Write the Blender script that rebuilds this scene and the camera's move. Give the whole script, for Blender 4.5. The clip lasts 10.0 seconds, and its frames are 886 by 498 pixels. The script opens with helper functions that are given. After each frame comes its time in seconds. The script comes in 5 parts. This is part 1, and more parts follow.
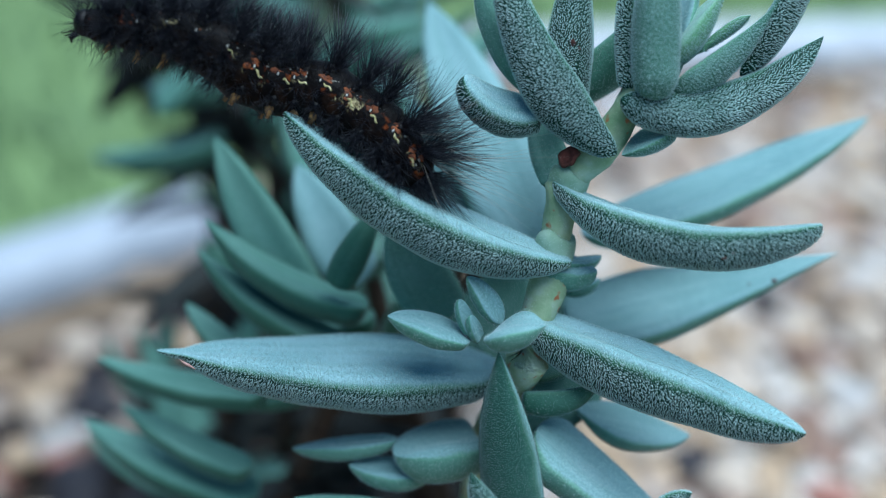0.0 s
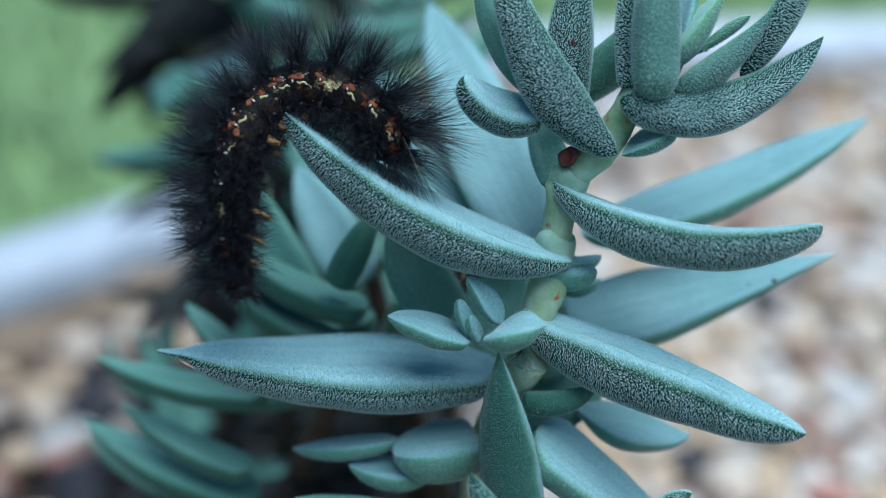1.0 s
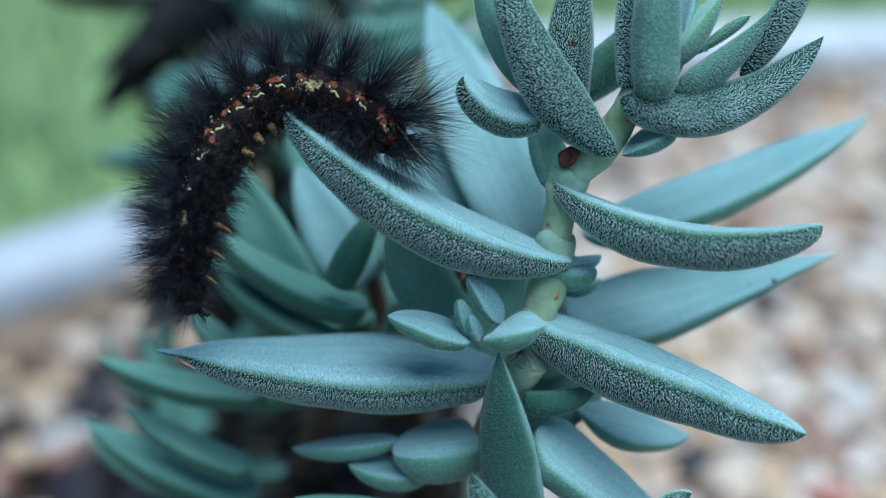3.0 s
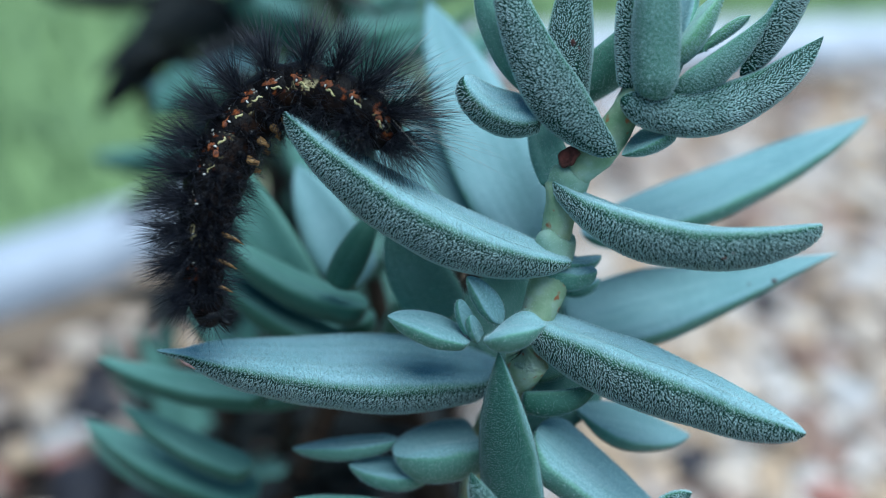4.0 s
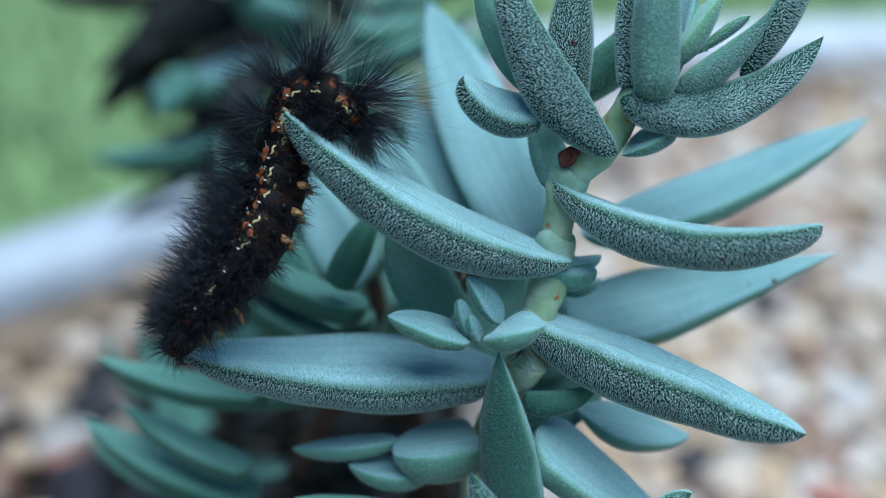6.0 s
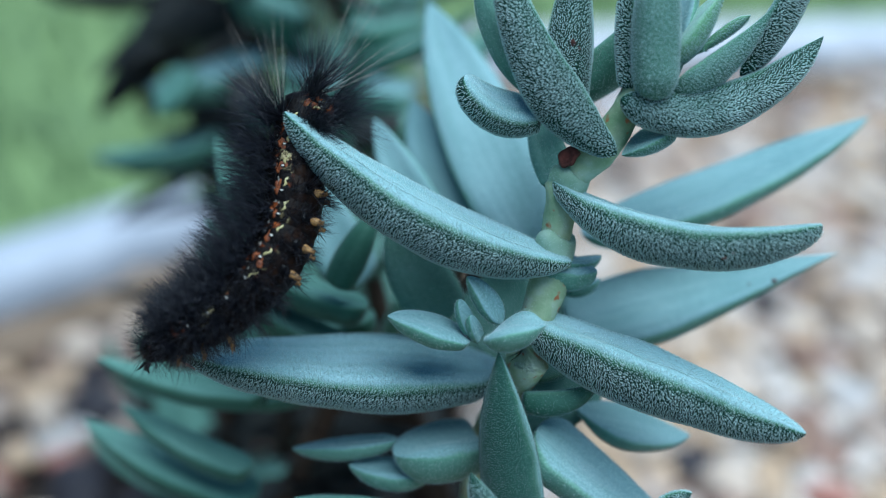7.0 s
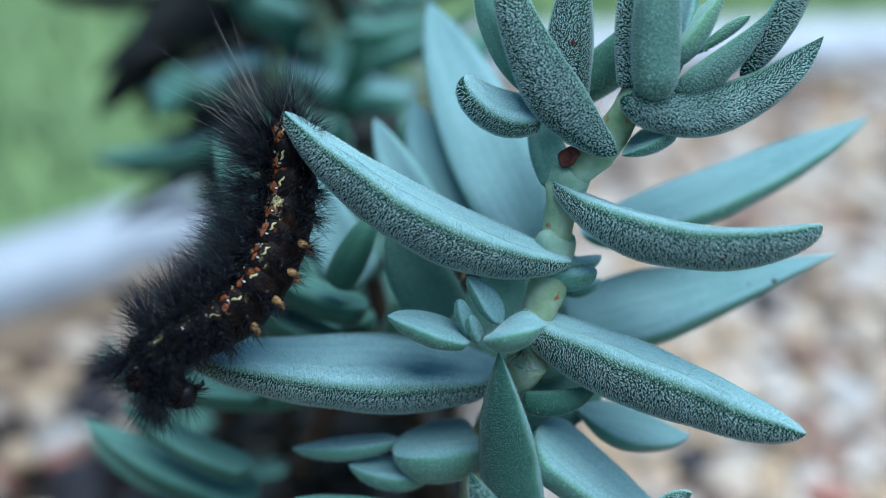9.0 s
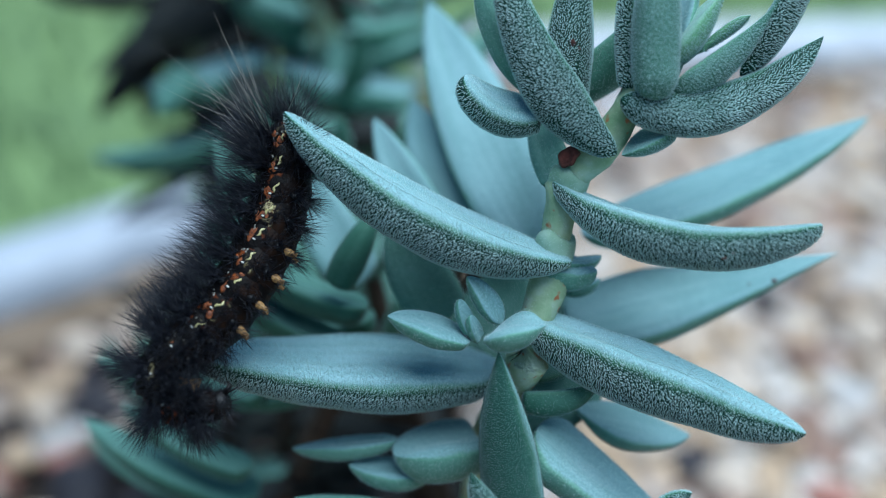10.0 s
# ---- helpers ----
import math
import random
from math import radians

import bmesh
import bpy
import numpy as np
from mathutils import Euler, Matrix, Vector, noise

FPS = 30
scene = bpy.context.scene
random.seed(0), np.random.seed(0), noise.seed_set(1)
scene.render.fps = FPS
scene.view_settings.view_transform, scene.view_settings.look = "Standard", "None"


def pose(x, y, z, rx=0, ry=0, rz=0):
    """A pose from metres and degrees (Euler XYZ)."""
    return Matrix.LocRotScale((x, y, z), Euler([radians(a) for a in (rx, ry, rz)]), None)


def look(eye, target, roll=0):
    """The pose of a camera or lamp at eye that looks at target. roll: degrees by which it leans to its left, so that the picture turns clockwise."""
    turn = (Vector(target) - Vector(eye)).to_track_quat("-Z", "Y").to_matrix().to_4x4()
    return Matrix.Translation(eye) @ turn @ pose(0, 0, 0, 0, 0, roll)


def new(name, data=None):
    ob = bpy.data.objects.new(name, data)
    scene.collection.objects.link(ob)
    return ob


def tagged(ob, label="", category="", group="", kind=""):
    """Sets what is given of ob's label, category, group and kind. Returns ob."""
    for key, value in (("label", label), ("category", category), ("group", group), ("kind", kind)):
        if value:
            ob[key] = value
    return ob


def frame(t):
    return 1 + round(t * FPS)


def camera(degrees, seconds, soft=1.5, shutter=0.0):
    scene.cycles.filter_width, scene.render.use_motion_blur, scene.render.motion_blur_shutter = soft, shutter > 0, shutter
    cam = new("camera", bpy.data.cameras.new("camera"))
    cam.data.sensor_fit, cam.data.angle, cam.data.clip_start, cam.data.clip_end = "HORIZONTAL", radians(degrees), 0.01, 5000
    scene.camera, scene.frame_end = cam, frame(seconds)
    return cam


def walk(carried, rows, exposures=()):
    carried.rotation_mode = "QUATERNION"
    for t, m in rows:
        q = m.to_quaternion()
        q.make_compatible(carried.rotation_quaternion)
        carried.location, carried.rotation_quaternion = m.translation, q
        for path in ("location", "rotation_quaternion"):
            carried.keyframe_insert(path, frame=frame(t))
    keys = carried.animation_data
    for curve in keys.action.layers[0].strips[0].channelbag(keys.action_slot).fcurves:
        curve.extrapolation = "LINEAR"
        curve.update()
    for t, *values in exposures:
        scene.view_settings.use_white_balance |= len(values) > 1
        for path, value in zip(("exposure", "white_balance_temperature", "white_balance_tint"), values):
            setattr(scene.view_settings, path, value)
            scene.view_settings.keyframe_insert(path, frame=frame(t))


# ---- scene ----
# ---- camera: stands still, close to the plant, tilted 30 degrees down ----
cam = camera(38.0, 10.0, soft=0.9, shutter=0.4)
FOCUS = 0.162
EYE = (0.0, -0.1386, 0.236)
TARGET = (0.0, 0.0, 0.156)
cam.data.dof.use_dof = True
cam.data.dof.focus_distance = FOCUS
cam.data.dof.aperture_fstop = 7.2
walk(cam, [(0.0, look(EYE, TARGET)), (10.0, look(EYE, TARGET))],
     exposures=[(0.0, 1.50, 5050, -1), (10.0, 1.50, 5050, -1)])

# ---- light: a bright overcast sky ----
world = bpy.data.worlds.new("sky")
world.use_nodes = True
scene.world = world
wn = world.node_tree
sky = wn.nodes.new("ShaderNodeTexSky")
sky.sky_type = "NISHITA"
sky.sun_disc = False
sky.sun_elevation = radians(70)
sky.sun_rotation = radians(73)
wn.links.new(sky.outputs["Color"], wn.nodes["Background"].inputs["Color"])
wn.nodes["Background"].inputs["Strength"].default_value = 0.039
sun_data = bpy.data.lights.new("sun", "SUN")
sun_data.energy = 1.95
sun_data.angle = radians(60)
sun_data.color = (1.0, 0.96, 0.9)
sun = new("sun", sun_data)
sun.matrix_world = look((0.22, -0.06, 0.96), (0, 0, 0))


# ---- materials ----
def mat(name, rough=0.6, metal=0.0):
    m = bpy.data.materials.new(name)
    m.use_nodes = True
    nt = m.node_tree
    b = nt.nodes["Principled BSDF"]
    b.inputs["Roughness"].default_value = rough
    b.inputs["Metallic"].default_value = metal
    return m, nt, b


def node(nt, kind, **settings):
    n = nt.nodes.new(kind)
    for k, v in settings.items():
        n.inputs[k.replace("_", " ")].default_value = v
    return n


def ramp(nt, source, stops):
    r = nt.nodes.new("ShaderNodeValToRGB")
    e = r.color_ramp.elements
    while len(e) < len(stops):
        e.new(0.5)
    for el, (p, c) in zip(e, stops):
        el.position, el.color = p, (*c, 1)
    nt.links.new(source, r.inputs["Fac"])
    return r.outputs["Color"]


def mixed(nt, fac, a, b, blend="MIX"):
    m = nt.nodes.new("ShaderNodeMix")
    m.data_type, m.blend_type = "RGBA", blend
    for sock, v in ((m.inputs[0], fac), (m.inputs[6], a), (m.inputs[7], b)):
        if isinstance(v, (int, float)):
            sock.default_value = v
        elif isinstance(v, tuple):
            sock.default_value = (*v, 1)
        else:
            nt.links.new(v, sock)
    return m.outputs[2]


def bumped(nt, b, height, strength, distance):
    n = node(nt, "ShaderNodeBump", Strength=strength, Distance=distance)
    nt.links.new(height, n.inputs["Height"])
    nt.links.new(n.outputs["Normal"], b.inputs["Normal"])


def coords(nt):
    return nt.nodes.new("ShaderNodeTexCoord").outputs["Object"]


def noise_of(nt, co, scale, detail=3.0, distortion=0.0):
    n = node(nt, "ShaderNodeTexNoise", Scale=scale, Detail=detail, Distortion=distortion)
    nt.links.new(co, n.inputs["Vector"])
    return n.outputs["Fac"]


def leaf_material(name, under, margin, upper, bump=0.3, sheen=0.45):
    """Succulent skin: pairs of darker and lighter colour for the underside, the margin and the felted upper side."""
    m, nt, b = mat(name, 0.6)
    co = coords(nt)
    at = nt.nodes.new("ShaderNodeAttribute")
    at.attribute_name = "upper_side"
    big = noise_of(nt, co, 90.0, 4.0)
    fine = noise_of(nt, co, 3200.0, 2.0)
    ragged = nt.nodes.new("ShaderNodeMath")
    ragged.operation = "MULTIPLY_ADD"
    nt.links.new(noise_of(nt, co, 420.0, 4.0), ragged.inputs[0])
    ragged.inputs[1].default_value = 0.5
    nt.links.new(at.outputs["Fac"], ragged.inputs[2])
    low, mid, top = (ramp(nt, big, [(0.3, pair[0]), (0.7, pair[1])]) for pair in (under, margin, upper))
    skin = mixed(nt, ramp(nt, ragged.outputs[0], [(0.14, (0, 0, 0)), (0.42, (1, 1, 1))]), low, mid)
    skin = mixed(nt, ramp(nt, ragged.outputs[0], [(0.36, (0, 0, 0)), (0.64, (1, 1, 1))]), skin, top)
    grain = ramp(nt, fine, [(0.3, (0.80, 0.83, 0.82)), (0.7, (1.14, 1.13, 1.13))])
    skin = mixed(nt, 1.0, skin, grain, "MULTIPLY")
    place = nt.nodes.new("ShaderNodeAttribute")
    place.attribute_name = "leaf_place"
    drawn = nt.nodes.new("ShaderNodeVectorMath")
    drawn.operation = "MULTIPLY"
    nt.links.new(place.outputs["Vector"], drawn.inputs[0])
    drawn.inputs[1].default_value = (1.0, 0.07, 1.0)
    streaks = ramp(nt, noise_of(nt, drawn.outputs[0], 900.0, 3.0), [(0.32, (0.80, 0.86, 0.83)), (0.68, (1.12, 1.08, 1.10))])
    skin = mixed(nt, 0.8, skin, streaks, "MULTIPLY")
    nt.links.new(skin, b.inputs["Base Color"])
    bumped(nt, b, fine, bump, 0.0002)
    b.inputs["Sheen Weight"].default_value = sheen
    b.inputs["Sheen Roughness"].default_value = 0.3
    b.inputs["Sheen Tint"].default_value = (0.80, 0.93, 1.0, 1)
    b.inputs["Specular IOR Level"].default_value = 0.15
    return m


def mottled(name, a, c, scale, rough=0.7, bump=0.3, depth=0.0005, gloss=0.3):
    m, nt, b = mat(name, rough)
    b.inputs["Specular IOR Level"].default_value = gloss
    co = coords(nt)
    n = noise_of(nt, co, scale, 5.0)
    col = ramp(nt, n, [(0.3, a), (0.7, c)])
    nt.links.new(col, b.inputs["Base Color"])
    bumped(nt, b, noise_of(nt, co, scale * 4, 4.0), bump, depth)
    return m


def gravel_material():
    m, nt, b = mat("pebbles", 0.75)
    g = nt.nodes.new("ShaderNodeNewGeometry")
    col = ramp(nt, g.outputs["Random Per Island"], [
        (0.0, (0.03, 0.025, 0.03)), (0.06, (0.30, 0.19, 0.14)), (0.15, (0.57, 0.42, 0.27)), (0.36, (0.64, 0.53, 0.42)),
        (0.54, (0.46, 0.37, 0.30)), (0.68, (0.70, 0.64, 0.57)), (0.88, (0.45, 0.21, 0.16)), (0.92, (0.68, 0.66, 0.63))])
    for n in nt.nodes:
        if n.type == "VALTORGB":
            n.color_ramp.interpolation = "CONSTANT"
    co = coords(nt)
    grain = ramp(nt, noise_of(nt, co, 500.0, 6.0), [(0.3, (0.48, 0.48, 0.48)), (0.7, (0.97, 0.92, 0.88))])
    nt.links.new(mixed(nt, 1.0, col, grain, "MULTIPLY"), b.inputs["Base Color"])
    bumped(nt, b, noise_of(nt, co, 900.0, 4.0), 0.3, 0.0004)
    return m


LEAF = leaf_material("felted_leaf", ((0.115, 0.24, 0.18), (0.155, 0.29, 0.23)), ((0.13, 0.275, 0.19), (0.17, 0.325, 0.235)),
                     ((0.17, 0.285, 0.29), (0.225, 0.345, 0.35)))
# Greener copy of LEAF, darkened in colour to stand in for shade.
SHADED_LEAF = leaf_material("shaded_leaf", ((0.045, 0.120, 0.083), (0.075, 0.160, 0.118)), ((0.072, 0.165, 0.105), (0.10, 0.205, 0.14)),
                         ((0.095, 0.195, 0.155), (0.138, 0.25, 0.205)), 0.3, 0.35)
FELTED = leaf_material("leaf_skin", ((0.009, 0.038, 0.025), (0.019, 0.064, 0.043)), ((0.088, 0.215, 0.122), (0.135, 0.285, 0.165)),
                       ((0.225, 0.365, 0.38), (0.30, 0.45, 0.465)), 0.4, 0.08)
# Leaf skin darkened in colour for the front leaf that sits in shade.
FELTED_SHADED = leaf_material("shaded_leaf_skin", ((0.030, 0.090, 0.066), (0.050, 0.125, 0.092)), ((0.06, 0.15, 0.095), (0.09, 0.19, 0.13)),
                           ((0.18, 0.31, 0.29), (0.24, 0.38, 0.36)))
FELTED_YOUNG = leaf_material("young_leaf_skin", ((0.060, 0.145, 0.105), (0.095, 0.195, 0.14)), ((0.10, 0.23, 0.12), (0.15, 0.31, 0.16)),
                             ((0.22, 0.37, 0.34), (0.29, 0.44, 0.41)))
# Near-black leaf colour; inside the clump it stands in for shade between leaves.
BLACK_LEAF = mottled("black_leaf", (0.008, 0.010, 0.010), (0.030, 0.032, 0.028), 90.0, 0.8)


def felt_material(name, a, c):
    """Whitish plant hairs that let part of the light through."""
    m, nt, b = mat(name, 0.6)
    b.inputs["Specular IOR Level"].default_value = 0.2
    col = ramp(nt, noise_of(nt, coords(nt), 80.0, 5.0), [(0.3, a), (0.7, c)])
    nt.links.new(col, b.inputs["Base Color"])
    thin = nt.nodes.new("ShaderNodeBsdfTranslucent")
    nt.links.new(col, thin.inputs["Color"])
    mix = nt.nodes.new("ShaderNodeMixShader")
    mix.inputs[0].default_value = 0.4
    nt.links.new(b.outputs[0], mix.inputs[1])
    nt.links.new(thin.outputs[0], mix.inputs[2])
    nt.links.new(mix.outputs[0], nt.nodes["Material Output"].inputs["Surface"])
    return m


FELT = felt_material("leaf_felt", (0.49, 0.65, 0.63), (0.64, 0.80, 0.775))
SHEATH = mottled("leaf_sheath", (0.17, 0.28, 0.18), (0.30, 0.41, 0.32), 260.0, 0.6, 0.3, 0.0003, 0.2)
DOWN = felt_material("leaf_down", (0.56, 0.66, 0.655), (0.65, 0.75, 0.745))
# Felt toned down in colour to carry the same leaf's shade.
DULL_FELT = felt_material("shaded_leaf_felt", (0.13, 0.22, 0.195), (0.20, 0.30, 0.27))
BUD_LEAF = leaf_material("bud_leaf_skin", ((0.13, 0.27, 0.15), (0.18, 0.34, 0.20)), ((0.17, 0.36, 0.17), (0.22, 0.42, 0.22)),
                         ((0.26, 0.43, 0.32), (0.33, 0.50, 0.39)))
YOUNG_FELT = felt_material("young_leaf_felt", (0.40, 0.56, 0.54), (0.52, 0.68, 0.66))


def stem_material():
    """Yellow-green stem with rusty flecks and pale felt."""
    m, nt, b = mat("stem_skin", 0.6)
    co = coords(nt)
    col = ramp(nt, noise_of(nt, co, 300.0, 4.0), [(0.3, (0.15, 0.25, 0.12)), (0.5, (0.25, 0.34, 0.20)), (0.7, (0.36, 0.45, 0.35))])
    rust = ramp(nt, noise_of(nt, co, 650.0, 2.0), [(0.62, (0, 0, 0)), (0.70, (1, 1, 1))])
    nt.links.new(mixed(nt, rust, col, (0.26, 0.10, 0.035)), b.inputs["Base Color"])
    bumped(nt, b, noise_of(nt, co, 1500.0, 4.0), 0.4, 0.0003)
    return m


STEM = stem_material()
SCAR = mottled("brown_scar", (0.022, 0.008, 0.006), (0.13, 0.040, 0.028), 900.0, 0.8, 0.8, 0.0004)
BARK = mottled("old_stem", (0.02, 0.014, 0.010), (0.07, 0.05, 0.035), 400.0, 0.85)
TAN_FLAKE = mottled("dry_flake", (0.20, 0.10, 0.08), (0.42, 0.26, 0.22), 900.0, 0.8)
PEBBLE = gravel_material()
SOIL = mottled("gravel_soil", (0.10, 0.07, 0.05), (0.28, 0.21, 0.16), 180.0, 0.9)
# Soil with the deep shade under the clump put into its colour.
SHADED_SOIL = mottled("shaded_soil", (0.012, 0.009, 0.007), (0.045, 0.033, 0.024), 250.0, 0.95, 0.8, 0.002)
LAWN = mottled("lawn_ground", (0.10, 0.155, 0.055), (0.18, 0.255, 0.10), 60.0, 0.9)
GRASS = mottled("grass_blade", (0.125, 0.195, 0.082), (0.245, 0.33, 0.175), 40.0, 0.6)
WHITE = mottled("white_paint", (0.40, 0.41, 0.43), (0.56, 0.57, 0.59), 50.0, 0.55, 0.2)
# White paint greyed in colour to stand in for shade on the left board.
GREY_WHITE = mottled("shade_greyed_paint", (0.28, 0.30, 0.335), (0.385, 0.405, 0.445), 45.0, 0.55, 0.2)
DARK_STONE = mottled("dark_stone", (0.012, 0.011, 0.014), (0.045, 0.040, 0.045), 200.0, 0.6)
TAN = mottled("bare_wood", (0.10, 0.07, 0.043), (0.21, 0.15, 0.10), 60.0, 0.8)
SKIN = mottled("caterpillar_skin", (0.004, 0.004, 0.0045), (0.009, 0.008, 0.008), 900.0, 0.42, 0.4, 0.0002, 0.2)


def flank_material(name, showy):
    """Black skin with a mottled band of orange and cream along the side and a browner belly."""
    m, nt, b = mat(name, 0.42)
    b.inputs["Specular IOR Level"].default_value = 0.06
    co = coords(nt)
    xyz = nt.nodes.new("ShaderNodeSeparateXYZ")
    nt.links.new(co, xyz.inputs[0])
    info = nt.nodes.new("ShaderNodeObjectInfo")
    shift = nt.nodes.new("ShaderNodeVectorMath")
    shift.operation = "MULTIPLY_ADD"
    nt.links.new(info.outputs["Random"], shift.inputs[0])
    shift.inputs[1].default_value = (0.31, 0.47, 0.23)
    nt.links.new(co, shift.inputs[2])
    co = shift.outputs[0]

    def band(lo, hi, soft):
        up = node(nt, "ShaderNodeMapRange")
        up.inputs["From Min"].default_value, up.inputs["From Max"].default_value = lo - soft, lo + soft
        down = node(nt, "ShaderNodeMapRange")
        down.inputs["From Min"].default_value, down.inputs["From Max"].default_value = hi + soft, hi - soft
        for n in (up, down):
            nt.links.new(xyz.outputs["Z"], n.inputs["Value"])
        mul = nt.nodes.new("ShaderNodeMath")
        mul.operation = "MULTIPLY"
        nt.links.new(up.outputs[0], mul.inputs[0])
        nt.links.new(down.outputs[0], mul.inputs[1])
        return mul.outputs[0]

    def times(a, c):
        mul = nt.nodes.new("ShaderNodeMath")
        mul.operation = "MULTIPLY"
        nt.links.new(a, mul.inputs[0])
        nt.links.new(c, mul.inputs[1])
        return mul.outputs[0]

    skin = ramp(nt, noise_of(nt, co, 900.0), [(0.3, (0.003, 0.0027, 0.0027)), (0.75, (0.006, 0.0045, 0.004))])
    belly = ramp(nt, noise_of(nt, co, 700.0), [(0.42, (0.004, 0.003, 0.003)), (0.75, (0.008 + 0.012 * showy, 0.005 + 0.004 * showy, 0.004))])
    col = mixed(nt, band(-0.01, -0.0003, 0.0006), skin, belly)
    spots = ramp(nt, noise_of(nt, co, 560.0, 3.0), [(0.62 - 0.03 * showy, (0, 0, 0)), (0.70 - 0.03 * showy, (1, 1, 1))])
    rust = ramp(nt, noise_of(nt, co, 1900.0), [(0.3, (0.05, 0.012, 0.005)), (0.7, (0.11 + 0.11 * showy, 0.026 + 0.030 * showy, 0.009))])
    col = mixed(nt, times(spots, band(-0.0002, 0.0021, 0.0004)), col, rust)
    lines = ramp(nt, noise_of(nt, co, 700.0, 3.0, 1.3), [(0.455, (0, 0, 0)), (0.49, (1, 1, 1)), (0.535, (1, 1, 1)), (0.57, (0, 0, 0))])
    cream = ramp(nt, noise_of(nt, co, 2400.0), [(0.3, (0.12, 0.09, 0.03)), (0.7, (0.30 + 0.24 * showy, 0.26 + 0.20 * showy, 0.13 + 0.12 * showy))])
    patch = ramp(nt, noise_of(nt, co, 330.0, 2.0), [(0.62 - 0.05 * showy, (0, 0, 0)), (0.70 - 0.05 * showy, (1, 1, 1))])
    col = mixed(nt, times(times(lines, patch), band(-0.0006, 0.0011, 0.0003)), col, cream)
    nt.links.new(col, b.inputs["Base Color"])
    bumped(nt, b, noise_of(nt, co, 2600.0, 4.0), 0.5, 0.0002)
    return m


FLANK = flank_material("caterpillar_flank", 1.0)
FRONT_FLANK = flank_material("caterpillar_front_flank", 0.48)
REAR_FLANK = flank_material("caterpillar_rear_flank", 0.62)
HAIR = mottled("bristle", (0.0065, 0.0072, 0.011), (0.013, 0.0145, 0.021), 300.0, 0.36, 0.0, gloss=0.3)
PALE_HAIR = mottled("pale_bristle", (0.20, 0.18, 0.15), (0.40, 0.36, 0.30), 300.0, 0.4, 0.0)
ORANGE = mottled("orange_spot", (0.05, 0.012, 0.004), (0.29, 0.080, 0.016), 1500.0, 0.5)
CREAM = mottled("cream_line", (0.34, 0.29, 0.10), (0.68, 0.62, 0.34), 1500.0, 0.5)
AMBER = mottled("amber_leg", (0.12, 0.055, 0.018), (0.52, 0.30, 0.10), 1200.0, 0.35)
FLECK = mottled("pale_fleck", (0.09, 0.09, 0.08), (0.36, 0.34, 0.28), 1800.0, 0.5)
SPIRACLE = mottled("spiracle_white", (0.50, 0.47, 0.40), (0.78, 0.76, 0.68), 1500.0, 0.4)


# ---- building helpers ----
def part(name, bm, material, parent=None, label="", smooth=True):
    me = bpy.data.meshes.new(name)
    bm.to_mesh(me)
    bm.free()
    if smooth:
        me.polygons.foreach_set("use_smooth", [True] * len(me.polygons))
    for mm in (material if isinstance(material, (list, tuple)) else [material]):
        me.materials.append(mm)
    ob = new(name, me)
    if parent is not None:
        ob.parent = parent
    if label:
        tagged(ob, label)
    return ob


def ring_skin(bm, rings, cap=True, mat_of=None):
    """Skins a row of closed rings of points."""
    vs = [[bm.verts.new(p) for p in r] for r in rings]
    n = len(vs[0])
    for i in range(len(vs) - 1):
        for j in range(n):
            k = (j + 1) % n
            f = bm.faces.new((vs[i][j], vs[i][k], vs[i + 1][k], vs[i + 1][j]))
            if mat_of:
                f.material_index = mat_of(i, j)
    if cap:
        bm.faces.new(vs[0][::-1])
        bm.faces.new(vs[-1])
    return vs


def tube(bm, points, radii, sides=10):
    pts = [Vector(p) for p in points]
    rings = []
    up = Vector((0.3, 0.2, 0.9)).normalized()
    for i, p in enumerate(pts):
        d = (pts[min(i + 1, len(pts) - 1)] - pts[max(i - 1, 0)]).normalized()
        a = d.cross(up)
        if a.length < 0.05:
            a = d.cross(Vector((1, 0, 0)))
        a.normalize()
        c = d.cross(a)
        rings.append([p + radii[i] * (math.cos(q) * a + math.sin(q) * c)
                      for q in [2 * math.pi * j / sides for j in range(sides)]])
    ring_skin(bm, rings)


def glide(points, n):
    """n + 1 points, evenly spaced by length, along a smooth line through the points."""
    p = [Vector(q) for q in points]
    p = [2 * p[0] - p[1]] + p + [2 * p[-1] - p[-2]]
    fine = []
    for i in range(1, len(p) - 2):
        for s in range(12):
            u = s / 12
            a, b, c, d = p[i - 1:i + 3]
            fine.append(0.5 * (2 * b + (c - a) * u + (2 * a - 5 * b + 4 * c - d) * u * u + (3 * b - a - 3 * c + d) * u ** 3))
    fine.append(p[-2])
    run = [0.0]
    for a, b in zip(fine, fine[1:]):
        run.append(run[-1] + (b - a).length)
    res, i = [], 0
    for k in range(n + 1):
        want = run[-1] * k / n
        while i < len(run) - 2 and run[i + 1] < want:
            i += 1
        u = (want - run[i]) / max(run[i + 1] - run[i], 1e-9)
        res.append(fine[i].lerp(fine[i + 1], u))
    return res


rng = random.Random(5)


# ---- the ground ----
def sheet(name, pts, z, material, label, kind="structure"):
    bm = bmesh.new()
    bm.faces.new([bm.verts.new((x, y, z)) for x, y in pts])
    ob = part(name, bm, material)
    return tagged(ob, label, name.replace("_", " "), kind=kind)


sheet("ground", [(-60, -60), (60, -60), (60, 60), (-60, 60)], -0.004, LAWN, "green lawn ground reaching far behind the bed")
BED = [(-1.2, -1.2), (1.2, -1.2), (1.2, 0.545), (0.02, 0.425), (-0.09, 0.285), (-0.145, 0.240), (-1.2, -0.57)]
sheet("gravel_bed", BED, 0.0, SOIL, "bed of sandy soil under the gravel")


